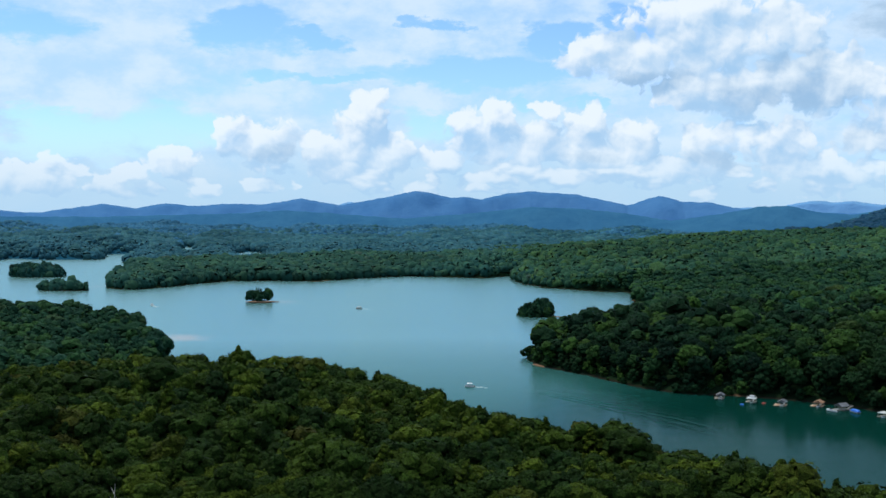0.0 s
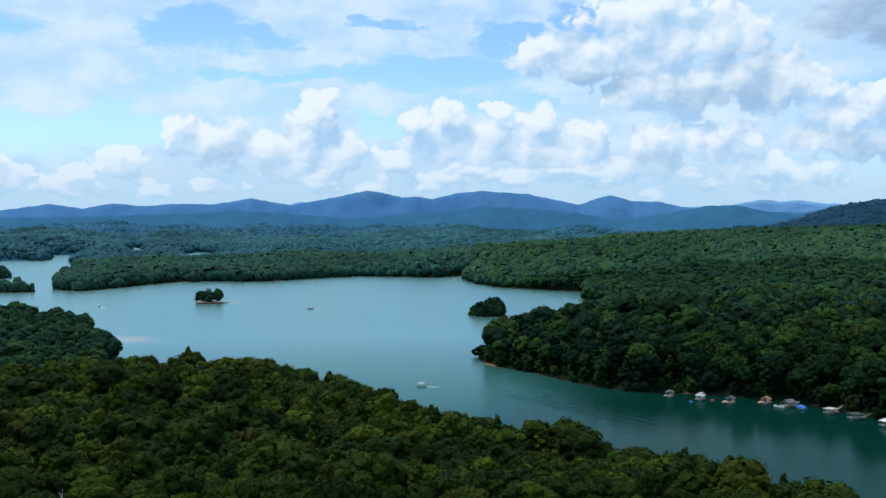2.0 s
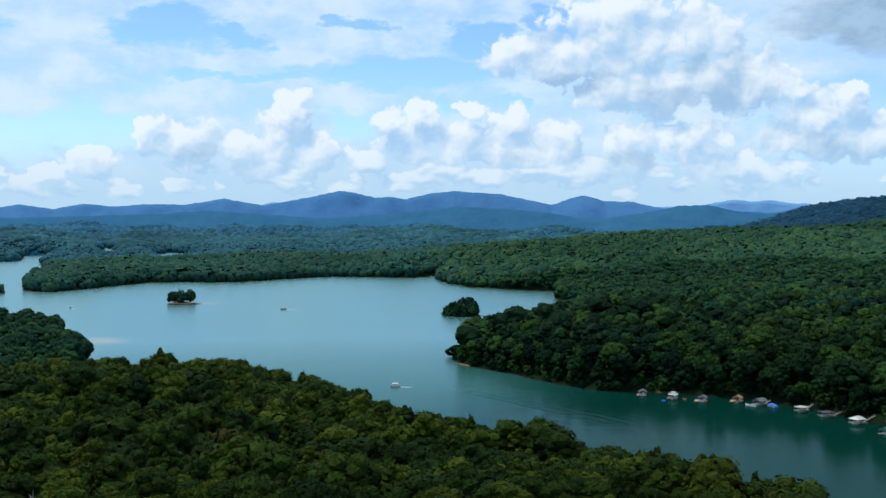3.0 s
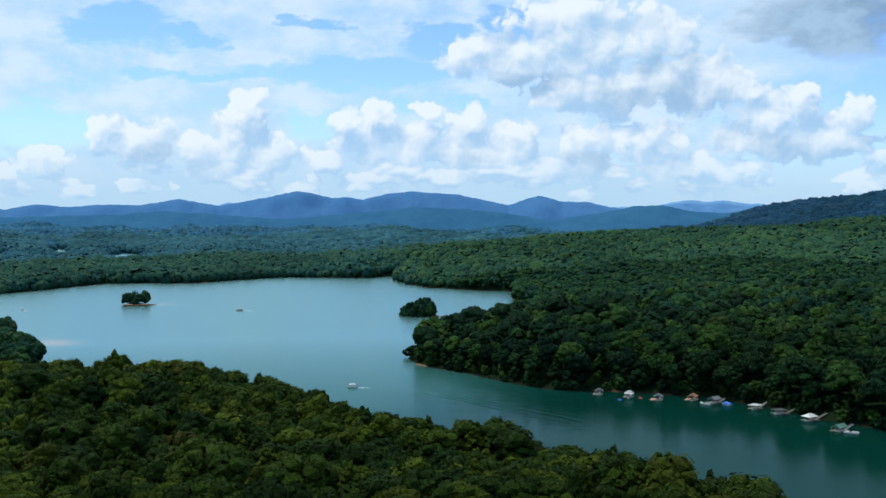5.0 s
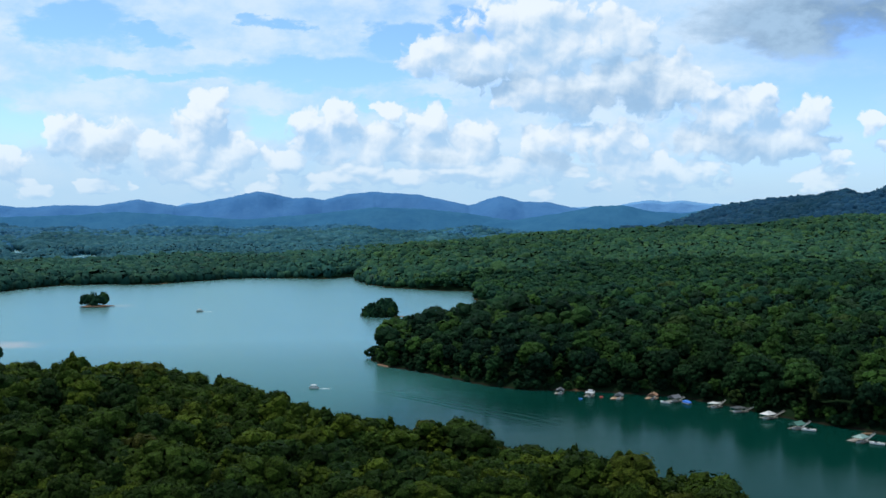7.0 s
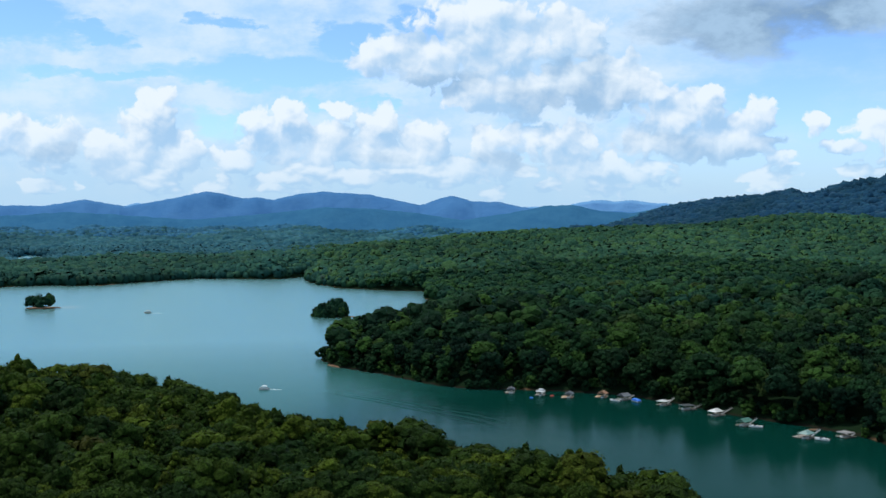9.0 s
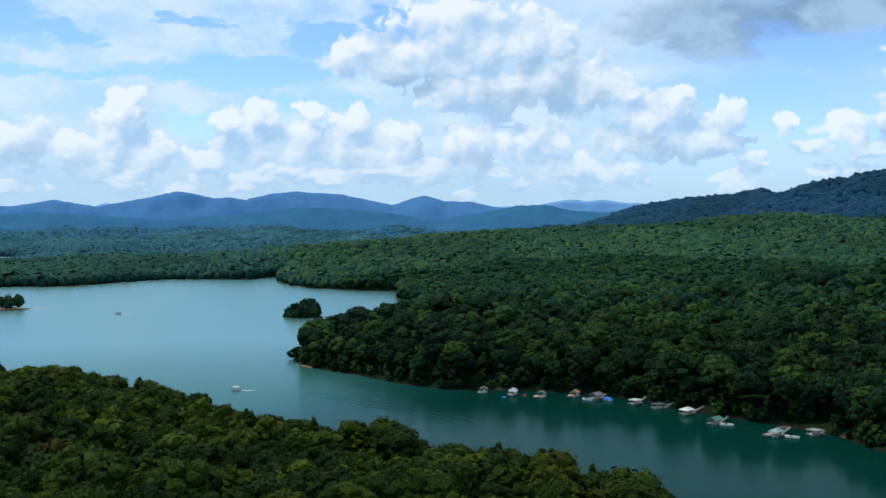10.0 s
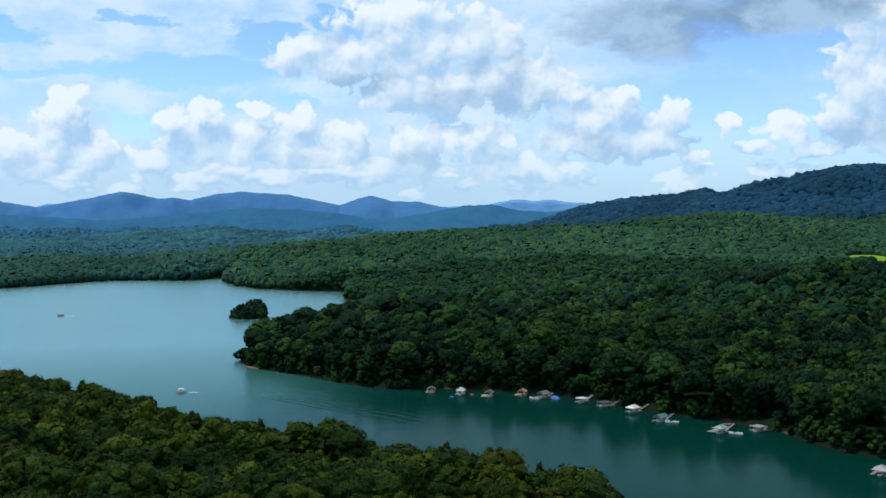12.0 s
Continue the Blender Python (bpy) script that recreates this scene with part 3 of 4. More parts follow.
def crown(seed, lobes, level, leaves, size, kind="broad"):
    """A crown 1 m high over its foot, about 0.5 m across: rounded lobes crowding an egg, set with small leaf blades."""
    r = np.random.default_rng(seed)
    k = (np.arange(lobes) + 0.5) / lobes
    turn = np.arange(lobes) * 2.39996 + r.uniform(0, 6.283)
    if kind == "pine":
        mid = 0.68
        out = 0.17 * (1 - k) ** 0.8 * r.uniform(0.6, 1.15, lobes)
        c = np.stack([np.cos(turn) * out, np.sin(turn) * out, 0.42 + 0.52 * k], -1)
        rr = (0.085 - 0.04 * k) * r.uniform(0.85, 1.2, lobes)
    else:
        mid, wide, tall, low = {"broad": (0.60, 0.19, 0.22, -0.5), "tall": (0.58, 0.13, 0.29, -0.7),
                                "skirt": (0.40, 0.22, 0.30, -0.95), "dome": (0.58, 0.13, 0.17, -0.3)}[kind]
        up = low + (0.98 - low) * k + r.normal(0, 0.06, lobes)
        up = np.clip(up, -0.98, 0.98)
        flat = np.sqrt(1 - up * up)
        reach = r.uniform(0.72, 1.12, (lobes, 1))
        c = np.stack([np.cos(turn) * flat * wide, np.sin(turn) * flat * wide, up * tall], -1) * reach + [0, 0, mid]
        rr = np.sqrt(1.0 / lobes) * r.uniform(0.34, 0.52, lobes) * (1.1 if kind == "dome" else 1.0)
    centre = np.array([0, 0, mid])
    ball, faces = icosphere(level)
    V, F, at = [], [], 0
    for i in range(lobes):
        v = c[i] + ball * rr[i] * (1 + np.clip(r.normal(0, 0.11, (len(ball), 1)), -0.22, 0.22)) * [1.08, 1.08, 0.92]
        m = v[faces].mean(1)
        inner = np.zeros(len(faces), bool)
        for j in range(lobes):
            if j != i:
                inner |= np.linalg.norm(m - c[j], axis=1) < rr[j] * 0.86
        way = c[i] - centre
        if lobes > 3:
            inner |= (m - c[i]) @ way < -0.45 * rr[i] * np.linalg.norm(way)
        if kind not in ("skirt", "dome"):
            inner |= m[:, 2] < c[i][2] - 0.72 * rr[i]
        f = faces[~inner]
        used, f = np.unique(f, return_inverse=True)
        V.append(v[used])
        F.append(f.reshape(-1, 3) + at)
        at += len(used)
    if leaves:
        k = r.choice(lobes, leaves * 3, p=rr ** 2 / (rr ** 2).sum())
        n = r.normal(size=(leaves * 3, 3)) + [0, 0, 0.5]
        n /= np.linalg.norm(n, axis=1)[:, None]
        p = c[k] + n * (rr[k] * r.uniform(0.92, 1.16, leaves * 3))[:, None] * [1.08, 1.08, 0.92]
        inside = (np.linalg.norm(p[:, None] - c[None], axis=2) < rr[None] * 0.88).any(1)
        p, n = p[~inside][:leaves], n[~inside][:leaves]
        m = len(p)
        w = n + r.normal(0, 0.45, (m, 3))
        w /= np.linalg.norm(w, axis=1)[:, None]
        u = np.cross(w, r.normal(size=(m, 3)))
        u /= np.linalg.norm(u, axis=1)[:, None]
        v = np.cross(w, u)
        s = (size * r.uniform(0.6, 1.3, m))[:, None]
        V.append(np.stack([p + u * s, p - u * s * 0.6 + v * s * 0.8, p - u * s * 0.5 - v * s * 0.8], 1).reshape(-1, 3))
        F.append(np.arange(3 * m).reshape(-1, 3) + at)
    return np.concatenate(V), np.concatenate(F)


def forest(name, label, spots, heights, widths, templates, mat, seed, sink=0.0, smooth=False):
    """Many trees joined into one mesh, each turned, scaled and tinted on its own."""
    r = np.random.default_rng(seed)
    V, F, T, at = [], [], [], 0
    kinds = r.integers(0, len(templates), len(spots))
    turns, tints = r.uniform(0, 6.283, len(spots)), r.uniform(0, 1, len(spots))
    z = height(spots[:, 0], spots[:, 1]) - 0.3 - sink * heights
    for k, (tv, tf) in enumerate(templates):
        i = np.where(kinds == k)[0]
        if not len(i):
            continue
        ca, sa = np.cos(turns[i])[:, None], np.sin(turns[i])[:, None]
        w, h = widths[i][:, None], heights[i][:, None]
        v = np.stack([(tv[None, :, 0] * ca - tv[None, :, 1] * sa) * w + spots[i, 0][:, None],
                      (tv[None, :, 0] * sa + tv[None, :, 1] * ca) * w + spots[i, 1][:, None],
                      tv[None, :, 2] * h + z[i][:, None]], -1)
        V.append(v.reshape(-1, 3))
        F.append((tf[None] + (np.arange(len(i)) * len(tv))[:, None, None] + at).reshape(-1, 3))
        T.append(np.repeat(tints[i], len(tv)))
        at += len(i) * len(tv)
    me = mesh_from_arrays(name, np.concatenate(V), np.concatenate(F), MATS[mat], smooth, np.concatenate(T))
    return tagged(new(name, me), label, "trees", kind="stuff")


def scatter(x0, x1, y0, y1, spacing, seed):
    r = np.random.default_rng(seed)
    x, y = np.meshgrid(np.arange(x0, x1, spacing, dtype=float), np.arange(y0, y1, spacing, dtype=float))
    x[1::2] += spacing / 2
    p = np.stack([x.ravel(), y.ravel()], -1)
    return p + r.uniform(-0.38, 0.38, p.shape) * spacing


FIELD = (1005, 1425, 42, 80, -34.7)


def plant(x0, x1, y0, y1, spacing, seed, shore=1.5, near=0.0, far=9e9, extra=None):
    p = scatter(x0, x1, y0, y1, spacing, seed)
    bearing, reach = np.degrees(np.arctan2(p[:, 0], p[:, 1])), np.hypot(p[:, 0], p[:, 1])
    ok = (bearing > -25) & (bearing < 39) & (reach > near) & (reach < far)
    p = p[ok]
    ok = inland(p[:, 0], p[:, 1]) > shore
    ok &= ellipse_distance(p[:, 0], p[:, 1], *FIELD) < 0
    if extra is not None:
        ok &= extra(p)
    return p[ok]


def sizes(p, mean, spread, seed, aspect=0.97):
    r = np.random.default_rng(seed)
    h = np.clip(r.normal(mean, spread, len(p)), mean - 2.2 * spread, mean + 2.6 * spread)
    h *= 1 + 0.10 * rolling(p[:, 0], p[:, 1], 60)
    return h, h * aspect * r.uniform(0.85, 1.25, len(p))


near_side = lambda p: outline_distance(p[:, 0], p[:, 1], NEAR_SHORE) > 0
TREE_T = [("broad", crown(s, 20, 1, 1000, 0.021)) for s in range(6)] + [("broad", crown(20, 18, 1, 900, 0.021, "tall")), ("pine", crown(21, 26, 0, 1000, 0.02, "pine"))]
NEAR_T = [crown(s, 14, 0, 230, 0.028) for s in range(6)] + [crown(20, 14, 0, 220, 0.028, "tall"), crown(21, 18, 0, 230, 0.026, "pine")]
CLOSE_T = [crown(s + 40, 15, 0, 230, 0.032) for s in range(6)] + [crown(60, 14, 0, 220, 0.032, "tall"), crown(61, 16, 0, 160, 0.02, "pine")]
MID_T = [crown(s + 40, 8, 0, 40, 0.03) for s in range(6)] + [crown(60, 8, 0, 40, 0.03, "tall"), crown(61, 10, 0, 40, 0.03, "pine")]
FAR_T = [crown(s + 80, 6, 0, 12, 0.045) for s in range(4)] + [crown(90, 6, 0, 12, 0.045, "tall")]
HILL_T = [crown(s + 140, 3, 0, 0, 0, "dome") for s in range(6)]
SPECK_T = [crown(s + 100, 1, 0, 0, 0, "dome") for s in range(4)]


def tube(points, radii, sides=6):
    """A tapered limb along points."""
    pts = np.array(points, float)
    V, F = [], []
    for i, (p, r) in enumerate(zip(pts, radii)):
        d = Vector(pts[min(i + 1, len(pts) - 1)] - pts[max(i - 1, 0)]).normalized()
        u = d.orthogonal().normalized()
        v = d.cross(u)
        for k in range(sides):
            a = 2 * math.pi * k / sides
            V.append(p + r * (math.cos(a) * np.array(u) + math.sin(a) * np.array(v)))
    for i in range(len(pts) - 1):
        for k in range(sides):
            a, b = i * sides + k, i * sides + (k + 1) % sides
            F += [(a, b, b + sides), (a, b + sides, a + sides)]
    return np.array(V), np.array(F)


def joined(pieces):
    V, F, at = [], [], 0
    for v, f in pieces:
        V.append(v)
        F.append(f + at)
        at += len(v)
    return np.concatenate(V), np.concatenate(F)


def trunk_arrays(seed):
    r = np.random.default_rng(seed)
    pieces = [tube([(0, 0, 0), (0.004, 0, 0.2), (-0.004, 0.004, 0.45), (0, 0, 0.72)], [0.02, 0.014, 0.011, 0.004])]
    for k in range(5):
        t, z = r.uniform(0, 6.283), r.uniform(0.36, 0.55)
        out = np.array([math.cos(t), math.sin(t), 0])
        pieces.append(tube([(0, 0, z), out * 0.09 + [0, 0, z + 0.08], out * 0.15 + [0, 0, z + 0.17]], [0.008, 0.005, 0.002], 5))
    return joined(pieces)


# x, y, roof kind, roof material, label, width, length, side deck, gangway, extras
DOCKS = (
    (156.5, 633, "gable", "roof_grey", "weathered dock with a grey gabled roof", 5.2, 6.5, 1.6, 3.0, {}),
    (171, 622, "flat", "roof_white", "two level dock with white railings on its roof", 5.6, 6.0, 1.2, 4.0, {"upper": True}),
    (184.5, 611, "gable", "roof_grey", "dock with a grey roof and a tan side deck", 5.4, 6.5, 3.0, 4.0, {"boards": "tan_boards"}),
    (203.5, 609, "gable", "roof_tan", "dock with a tan shingled roof", 5.8, 6.5, 2.4, 3.0, {"boards": "tan_boards"}),
    (212.5, 599, "gable", "roof_grey", "crowded dock under a grey gabled roof", 6.4, 7.5, 1.5, 5.0, {}),
    (227.5, 578.5, "flat", "roof_white", "dock with a flat white roof and a long gangway", 6.4, 7.5, 0.8, 9.0, {}),
    (234.5, 563.5, "flat", "roof_dark", "dock under a dark flat roof frame", 7.0, 8.0, 0.8, 8.0, {}),
    (242.2, 544, "hip", "roof_white", "dock with a white hipped roof and a gangway", 6.4, 8.0, 0.8, 10.0, {}),
    (244.5, 516, "gable", "roof_green", "dock with a green metal roof", 6.2, 8.5, 1.0, 8.0, {}),
    (259.3, 482.5, "hip", "roof_pale_green", "dock with a pale green roof and wide side deck", 6.4, 8.0, 4.0, 9.0, {}),
    (278, 481, "flat", "roof_pale", "dock with a pale roof beside a clay bank", 7.0, 7.0, 0.8, 3.0, {}),
    (279, 389, "hip", "roof_pale", "dock with a pale hipped roof", 6.8, 8.0, 1.0, 8.0, {}),
)


def off_docks(p, reach):
    """Keeps plants off the docks and their gangways."""
    return np.min([np.hypot(p[:, 0] - d[0] - 3, p[:, 1] - d[1] - 4) for d in DOCKS], 0) > reach


# foreground: every tree a thing of its own
spots = plant(-260, 160, 170, 640, 7.4, 1, near=250, far=640, extra=near_side)
spots = spots[np.argsort(np.hypot(spots[:, 0], spots[:, 1]))]
h, w = sizes(spots, 16.6, 3.3, 11, 1.05)
SINGLE = 300
r = np.random.default_rng(77)
protos = []
for k, (kind, (cv, cf)) in enumerate(TREE_T):
    root = new("broadleaf_tree" if kind == "broad" else "pine_tree")
    root.empty_display_size = 0.1
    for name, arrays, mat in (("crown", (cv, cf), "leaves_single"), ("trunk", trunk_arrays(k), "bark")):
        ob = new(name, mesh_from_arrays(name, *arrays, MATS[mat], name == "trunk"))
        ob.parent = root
    tagged(root, ("broadleaf tree with a lobed olive green crown", "tall broadleaf tree with a narrow green crown", "dark green pine tree with open clumped branches")[0 if k < 6 else k - 5],
           "tree", "trees of the foreground wood")
    protos.append(root)
own = {}
for i in range(SINGLE):
    k = int(r.choice(8, p=[0.14] * 6 + [0.06, 0.10]))
    ground_z = float(height(spots[i:i + 1, 0], spots[i:i + 1, 1])[0])
    m = pose(float(spots[i, 0]), float(spots[i, 1]), ground_z - 0.2, 0, 0, r.uniform(0, 360)) @ Matrix.Diagonal((float(w[i]), float(w[i]), float(h[i]), 1))
    if k in own:
        copy_thing(protos[k], m)
    else:
        own[k] = m
for k, m in own.items():
    protos[k].matrix_basis = m
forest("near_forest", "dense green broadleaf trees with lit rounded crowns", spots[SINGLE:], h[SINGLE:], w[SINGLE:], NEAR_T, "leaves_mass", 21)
p = plant(-480, -140, 600, 1050, 8.6, 2, near=640, extra=near_side)
h, w = sizes(p, 17, 2.4, 12, 1.1)
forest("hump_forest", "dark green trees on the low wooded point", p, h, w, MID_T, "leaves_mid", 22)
p = plant(40, 900, 300, 1100, 9.0, 3, near=400, far=1080, extra=lambda q: outline_distance(q[:, 0], q[:, 1], EAST_SHORE) > 0)
h, w = sizes(p, 19.5, 3.8, 13, 1.02)
depth = np.hypot(p[:, 0], p[:, 1])
front = depth < 740
back = depth + 110 * rolling(p[:, 0], p[:, 1], 170) + np.random.default_rng(63).normal(0, 55, len(p)) > 930
back &= ~front
forest("headland_front_forest", "mature trees crowding the shore of the headland, dark green with painted cloud shade", p[front], h[front], w[front], CLOSE_T, "leaves_headland_shaded", 23)
forest("headland_forest", "mature trees over the headland, dark green with painted cloud shade", p[~front & ~back], h[~front & ~back], w[~front & ~back], MID_T, "leaves_headland_shaded", 43)
forest("inland_forest", "mid green trees on the rise behind the headland", p[back], h[back], w[back], MID_T, "leaves_mid", 44)
SKIRT_T = [crown(s + 120, 9, 0, 40, 0.03, "skirt") for s in range(5)]
brink = lambda q: inland(q[:, 0], q[:, 1]) < 11
p = plant(40, 400, 380, 1150, 6.0, 31, shore=-1.0, extra=lambda q: brink(q) & (q[:, 0] > 50) & off_docks(q, 8.0))
h, w = sizes(p, 9, 3.0, 18, 0.95)
forest("shore_thicket", "shrubs and leaning young trees along the waterline", p, h, w, SKIRT_T, "leaves_headland_shaded", 28)
p = plant(-260, 180, 230, 640, 5.2, 36, shore=-1.5, near=250, far=640, extra=lambda q: (inland(q[:, 0], q[:, 1]) < 14) & (outline_distance(q[:, 0], q[:, 1], NEAR_SHORE) > -6))
h, w = sizes(p, 13, 3.0, 36, 0.85)
forest("near_thicket", "leafy young trees along the hidden near shore", p, h, w, SKIRT_T, "leaves_mass", 36)
p = plant(-480, -140, 600, 1050, 5.2, 32, shore=0.2, near=640, extra=lambda q: brink(q) & near_side(q))
h, w = sizes(p, 11, 2.6, 19, 0.85)
forest("point_thicket", "shrubs along the waterline of the wooded point", p, h, w, SKIRT_T, "leaves_mid", 29)
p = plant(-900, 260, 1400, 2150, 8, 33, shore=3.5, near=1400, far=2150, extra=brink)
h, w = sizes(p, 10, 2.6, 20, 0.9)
forest("far_thicket", "shrubs and young trees along the far waterline", p, h, w, FAR_T, "leaves_shore_haze", 30, smooth=True)
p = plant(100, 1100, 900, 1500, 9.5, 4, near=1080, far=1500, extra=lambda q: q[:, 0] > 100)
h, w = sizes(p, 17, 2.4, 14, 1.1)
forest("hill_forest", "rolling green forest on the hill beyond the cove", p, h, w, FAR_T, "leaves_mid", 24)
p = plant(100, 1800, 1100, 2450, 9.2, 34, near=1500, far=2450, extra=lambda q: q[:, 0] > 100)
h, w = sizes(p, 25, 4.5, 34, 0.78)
forest("ridge_forest", "forest over the long ridge, light green with painted sun and haze", p, h, w, HILL_T, "leaves_far_haze", 34, 0.5, smooth=True)
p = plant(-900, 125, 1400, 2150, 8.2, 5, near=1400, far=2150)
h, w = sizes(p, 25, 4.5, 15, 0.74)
forest("peninsula_forest", "dark green trees along the far shore with painted haze", p, h, w, HILL_T, "leaves_shore_haze", 25, 0.48, smooth=True)
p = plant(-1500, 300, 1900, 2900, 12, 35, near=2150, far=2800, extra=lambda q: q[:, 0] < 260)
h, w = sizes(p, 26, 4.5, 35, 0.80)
forest("distant_shore_woods", "woods round the distant bays, blue green with painted haze", p, h, w, HILL_T, "leaves_distant_haze", 35, 0.5, smooth=True)
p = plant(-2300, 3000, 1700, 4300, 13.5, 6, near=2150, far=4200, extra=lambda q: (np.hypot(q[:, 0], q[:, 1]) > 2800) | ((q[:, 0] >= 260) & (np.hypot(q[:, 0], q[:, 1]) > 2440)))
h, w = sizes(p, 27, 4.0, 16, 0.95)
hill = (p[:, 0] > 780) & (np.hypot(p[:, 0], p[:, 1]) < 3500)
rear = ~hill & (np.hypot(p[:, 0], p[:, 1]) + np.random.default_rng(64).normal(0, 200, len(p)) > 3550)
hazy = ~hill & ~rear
forest("far_woods", "hazy blue green woods of the plain", p[hazy], h[hazy], w[hazy], SPECK_T, "leaves_distant_haze", 26, 0.55, smooth=True)
forest("horizon_woods", "hazy blue woods reaching to the mountains", p[rear], h[rear], w[rear], SPECK_T, "leaves_horizon_haze", 47, 0.55, smooth=True)
forest("hillside_woods", "woods on the high hillside, dark blue green with painted haze", p[hill], h[hill], w[hill], SPECK_T, "leaves_hillside_haze", 46, 0.5, smooth=True)
for (cx, cy, rx, ry, _), tall, name in zip(ISLANDS, (18.5, 15, 30, 20), ("isle_grove", "low_isle_grove", "round_isle_grove", "point_isle_grove")):
    p = plant(cx - rx - 4, cx + rx + 4, cy - ry - 4, cy + ry + 4, 4.6, 7, shore=1.2 if cx == -204 else 0.3)
    h, w = sizes(p, tall, 2.8, 17, 0.62)
    forest(name, "clump of dark trees on a small islet", p, h, w, SKIRT_T[:1] + MID_T if cx == -204 else SKIRT_T + SKIRT_T + MID_T[:2], "leaves_mid" if cy < 1300 else "leaves_shore_haze", 27, 0.3)

# ---- docks, boats and small things ----


def plain(name, colour, rough=0.6, metal=0.0, wear=0.25, scale=2.0):
    """A painted, planked or plastic surface with some wear."""
    def build(tree, bsdf):
        n = noise_tex(tree, scale, 5, 0.65)
        worn = tuple(c * (1 - wear) for c in colour[:3]) + (1,)
        tree.links.new(mix(tree, ramp(tree, n, 0.35, 0.7), worn, (*colour[:3], 1)), bsdf.inputs["Base Color"])
        bump(tree, bsdf, n, 0.3, 0.02)
    return material(name, build, rough, Metallic=metal)


plain("deck_boards", (0.34, 0.30, 0.26), 0.85, wear=0.45)
plain("tan_boards", (0.50, 0.33, 0.22), 0.8, wear=0.3)
plain("post_wood", (0.30, 0.27, 0.23), 0.85)
plain("roof_grey", (0.16, 0.17, 0.19), 0.5, 0.2)
plain("roof_dark", (0.10, 0.11, 0.12), 0.55, 0.2)
plain("roof_white", (0.60, 0.60, 0.60), 0.5, wear=0.2)
plain("roof_green", (0.07, 0.19, 0.15), 0.5)
plain("roof_pale_green", (0.16, 0.27, 0.25), 0.5)
plain("roof_tan", (0.36, 0.20, 0.12), 0.65)
plain("roof_pale", (0.30, 0.29, 0.29), 0.6)
plain("galvanised", (0.45, 0.46, 0.47), 0.4, 0.7)
plain("float_black", (0.02, 0.02, 0.022), 0.6)
plain("gelcoat_white", (0.62, 0.62, 0.63), 0.25, wear=0.08)
plain("tarp_blue", (0.03, 0.16, 0.62), 0.6, wear=0.2)
plain("mat_red", (0.55, 0.06, 0.05), 0.6)
plain("canvas_navy", (0.03, 0.04, 0.09), 0.8)
plain("canvas_tan", (0.42, 0.36, 0.28), 0.8)
plain("seat_grey", (0.50, 0.49, 0.47), 0.7)
plain("motor_black", (0.015, 0.015, 0.016), 0.35)
plain("house_white", (0.70, 0.69, 0.66), 0.7, wear=0.1)
plain("house_roof", (0.14, 0.12, 0.11), 0.8)
plain("clay_bank", (0.24, 0.13, 0.07), 0.95, wear=0.5, scale=0.6)
plain("bleached_wood", (0.34, 0.32, 0.29), 0.85)
plain("smoked_glass", (0.05, 0.06, 0.07), 0.08)


def build_foam(tree, bsdf):
    n = noise_tex(tree, 1.2, 6, 0.7, place(tree))
    tree.links.new(mix(tree, ramp(tree, n, 0.42, 0.62), (0.10, 0.22, 0.24, 1), (0.70, 0.74, 0.75, 1)), bsdf.inputs["Base Color"])
    bump(tree, bsdf, n, 0.6, 0.1)


material("foam", build_foam, 0.6)
material("meadow", lambda tree, bsdf: tree.links.new(mix(tree, noise_tex(tree, 0.06, 5, vector=place(tree)), (0.09, 0.20, 0.02, 1), (0.17, 0.28, 0.03, 1)), bsdf.inputs["Base Color"]), 0.95, Specular_IOR_Level=0.0)


def part(name, bm, mat, parent=None, label=""):
    """Links a bmesh as one mesh object under its thing or part."""
    me = bpy.data.meshes.new(name)
    bm.to_mesh(me)
    bm.free()
    me.materials.append(MATS[mat])
    ob = new(name, me)
    if parent is not None:
        ob.parent = parent
    return tagged(ob, label)


def slab(bm, centre, size, bevel=0.02, turn=0.0, tilt=0.0):
    """Adds a box with softened edges."""
    m = pose(*centre, tilt, 0, turn) @ Matrix.Diagonal((*size, 1))
    made = bmesh.ops.create_cube(bm, size=1.0, matrix=m)
    if bevel:
        edges = list({e for v in made["verts"] for e in v.link_edges})
        bmesh.ops.bevel(bm, geom=edges, offset=min(bevel, 0.4 * min(size)), segments=1, affect="EDGES")
    return bm


def box(centre, size, bevel=0.02, turn=0.0, tilt=0.0):
    return slab(bmesh.new(), centre, size, bevel, turn, tilt)


def rod(bm, a, b, radius, sides=8):
    a, b = Vector(a), Vector(b)
    m = Matrix.Translation((a + b) / 2) @ (b - a).to_track_quat("Z", "Y").to_matrix().to_4x4()
    bmesh.ops.create_cone(bm, cap_ends=True, segments=sides, radius1=radius, radius2=radius, depth=(b - a).length, matrix=m)
    return bm


def root(name, label, category, m, group=""):
    ob = new(name)
    ob.empty_display_size = 0.2
    ob.matrix_basis = m
    return tagged(ob, label, category, group)


def loft(bm, sections, close=True):
    """Skins rings of points with quads and caps the ends."""
    rings = [[bm.verts.new(p) for p in ring] for ring in sections]
    n = len(rings[0])
    for a, b in zip(rings, rings[1:]):
        for k in range(n if close else n - 1):
            bm.faces.new((a[k], a[(k + 1) % n], b[(k + 1) % n], b[k]))
    if close:
        bm.faces.new(rings[0][::-1])
        bm.faces.new(rings[-1])
    bmesh.ops.recalc_face_normals(bm, faces=bm.faces)
    return bm


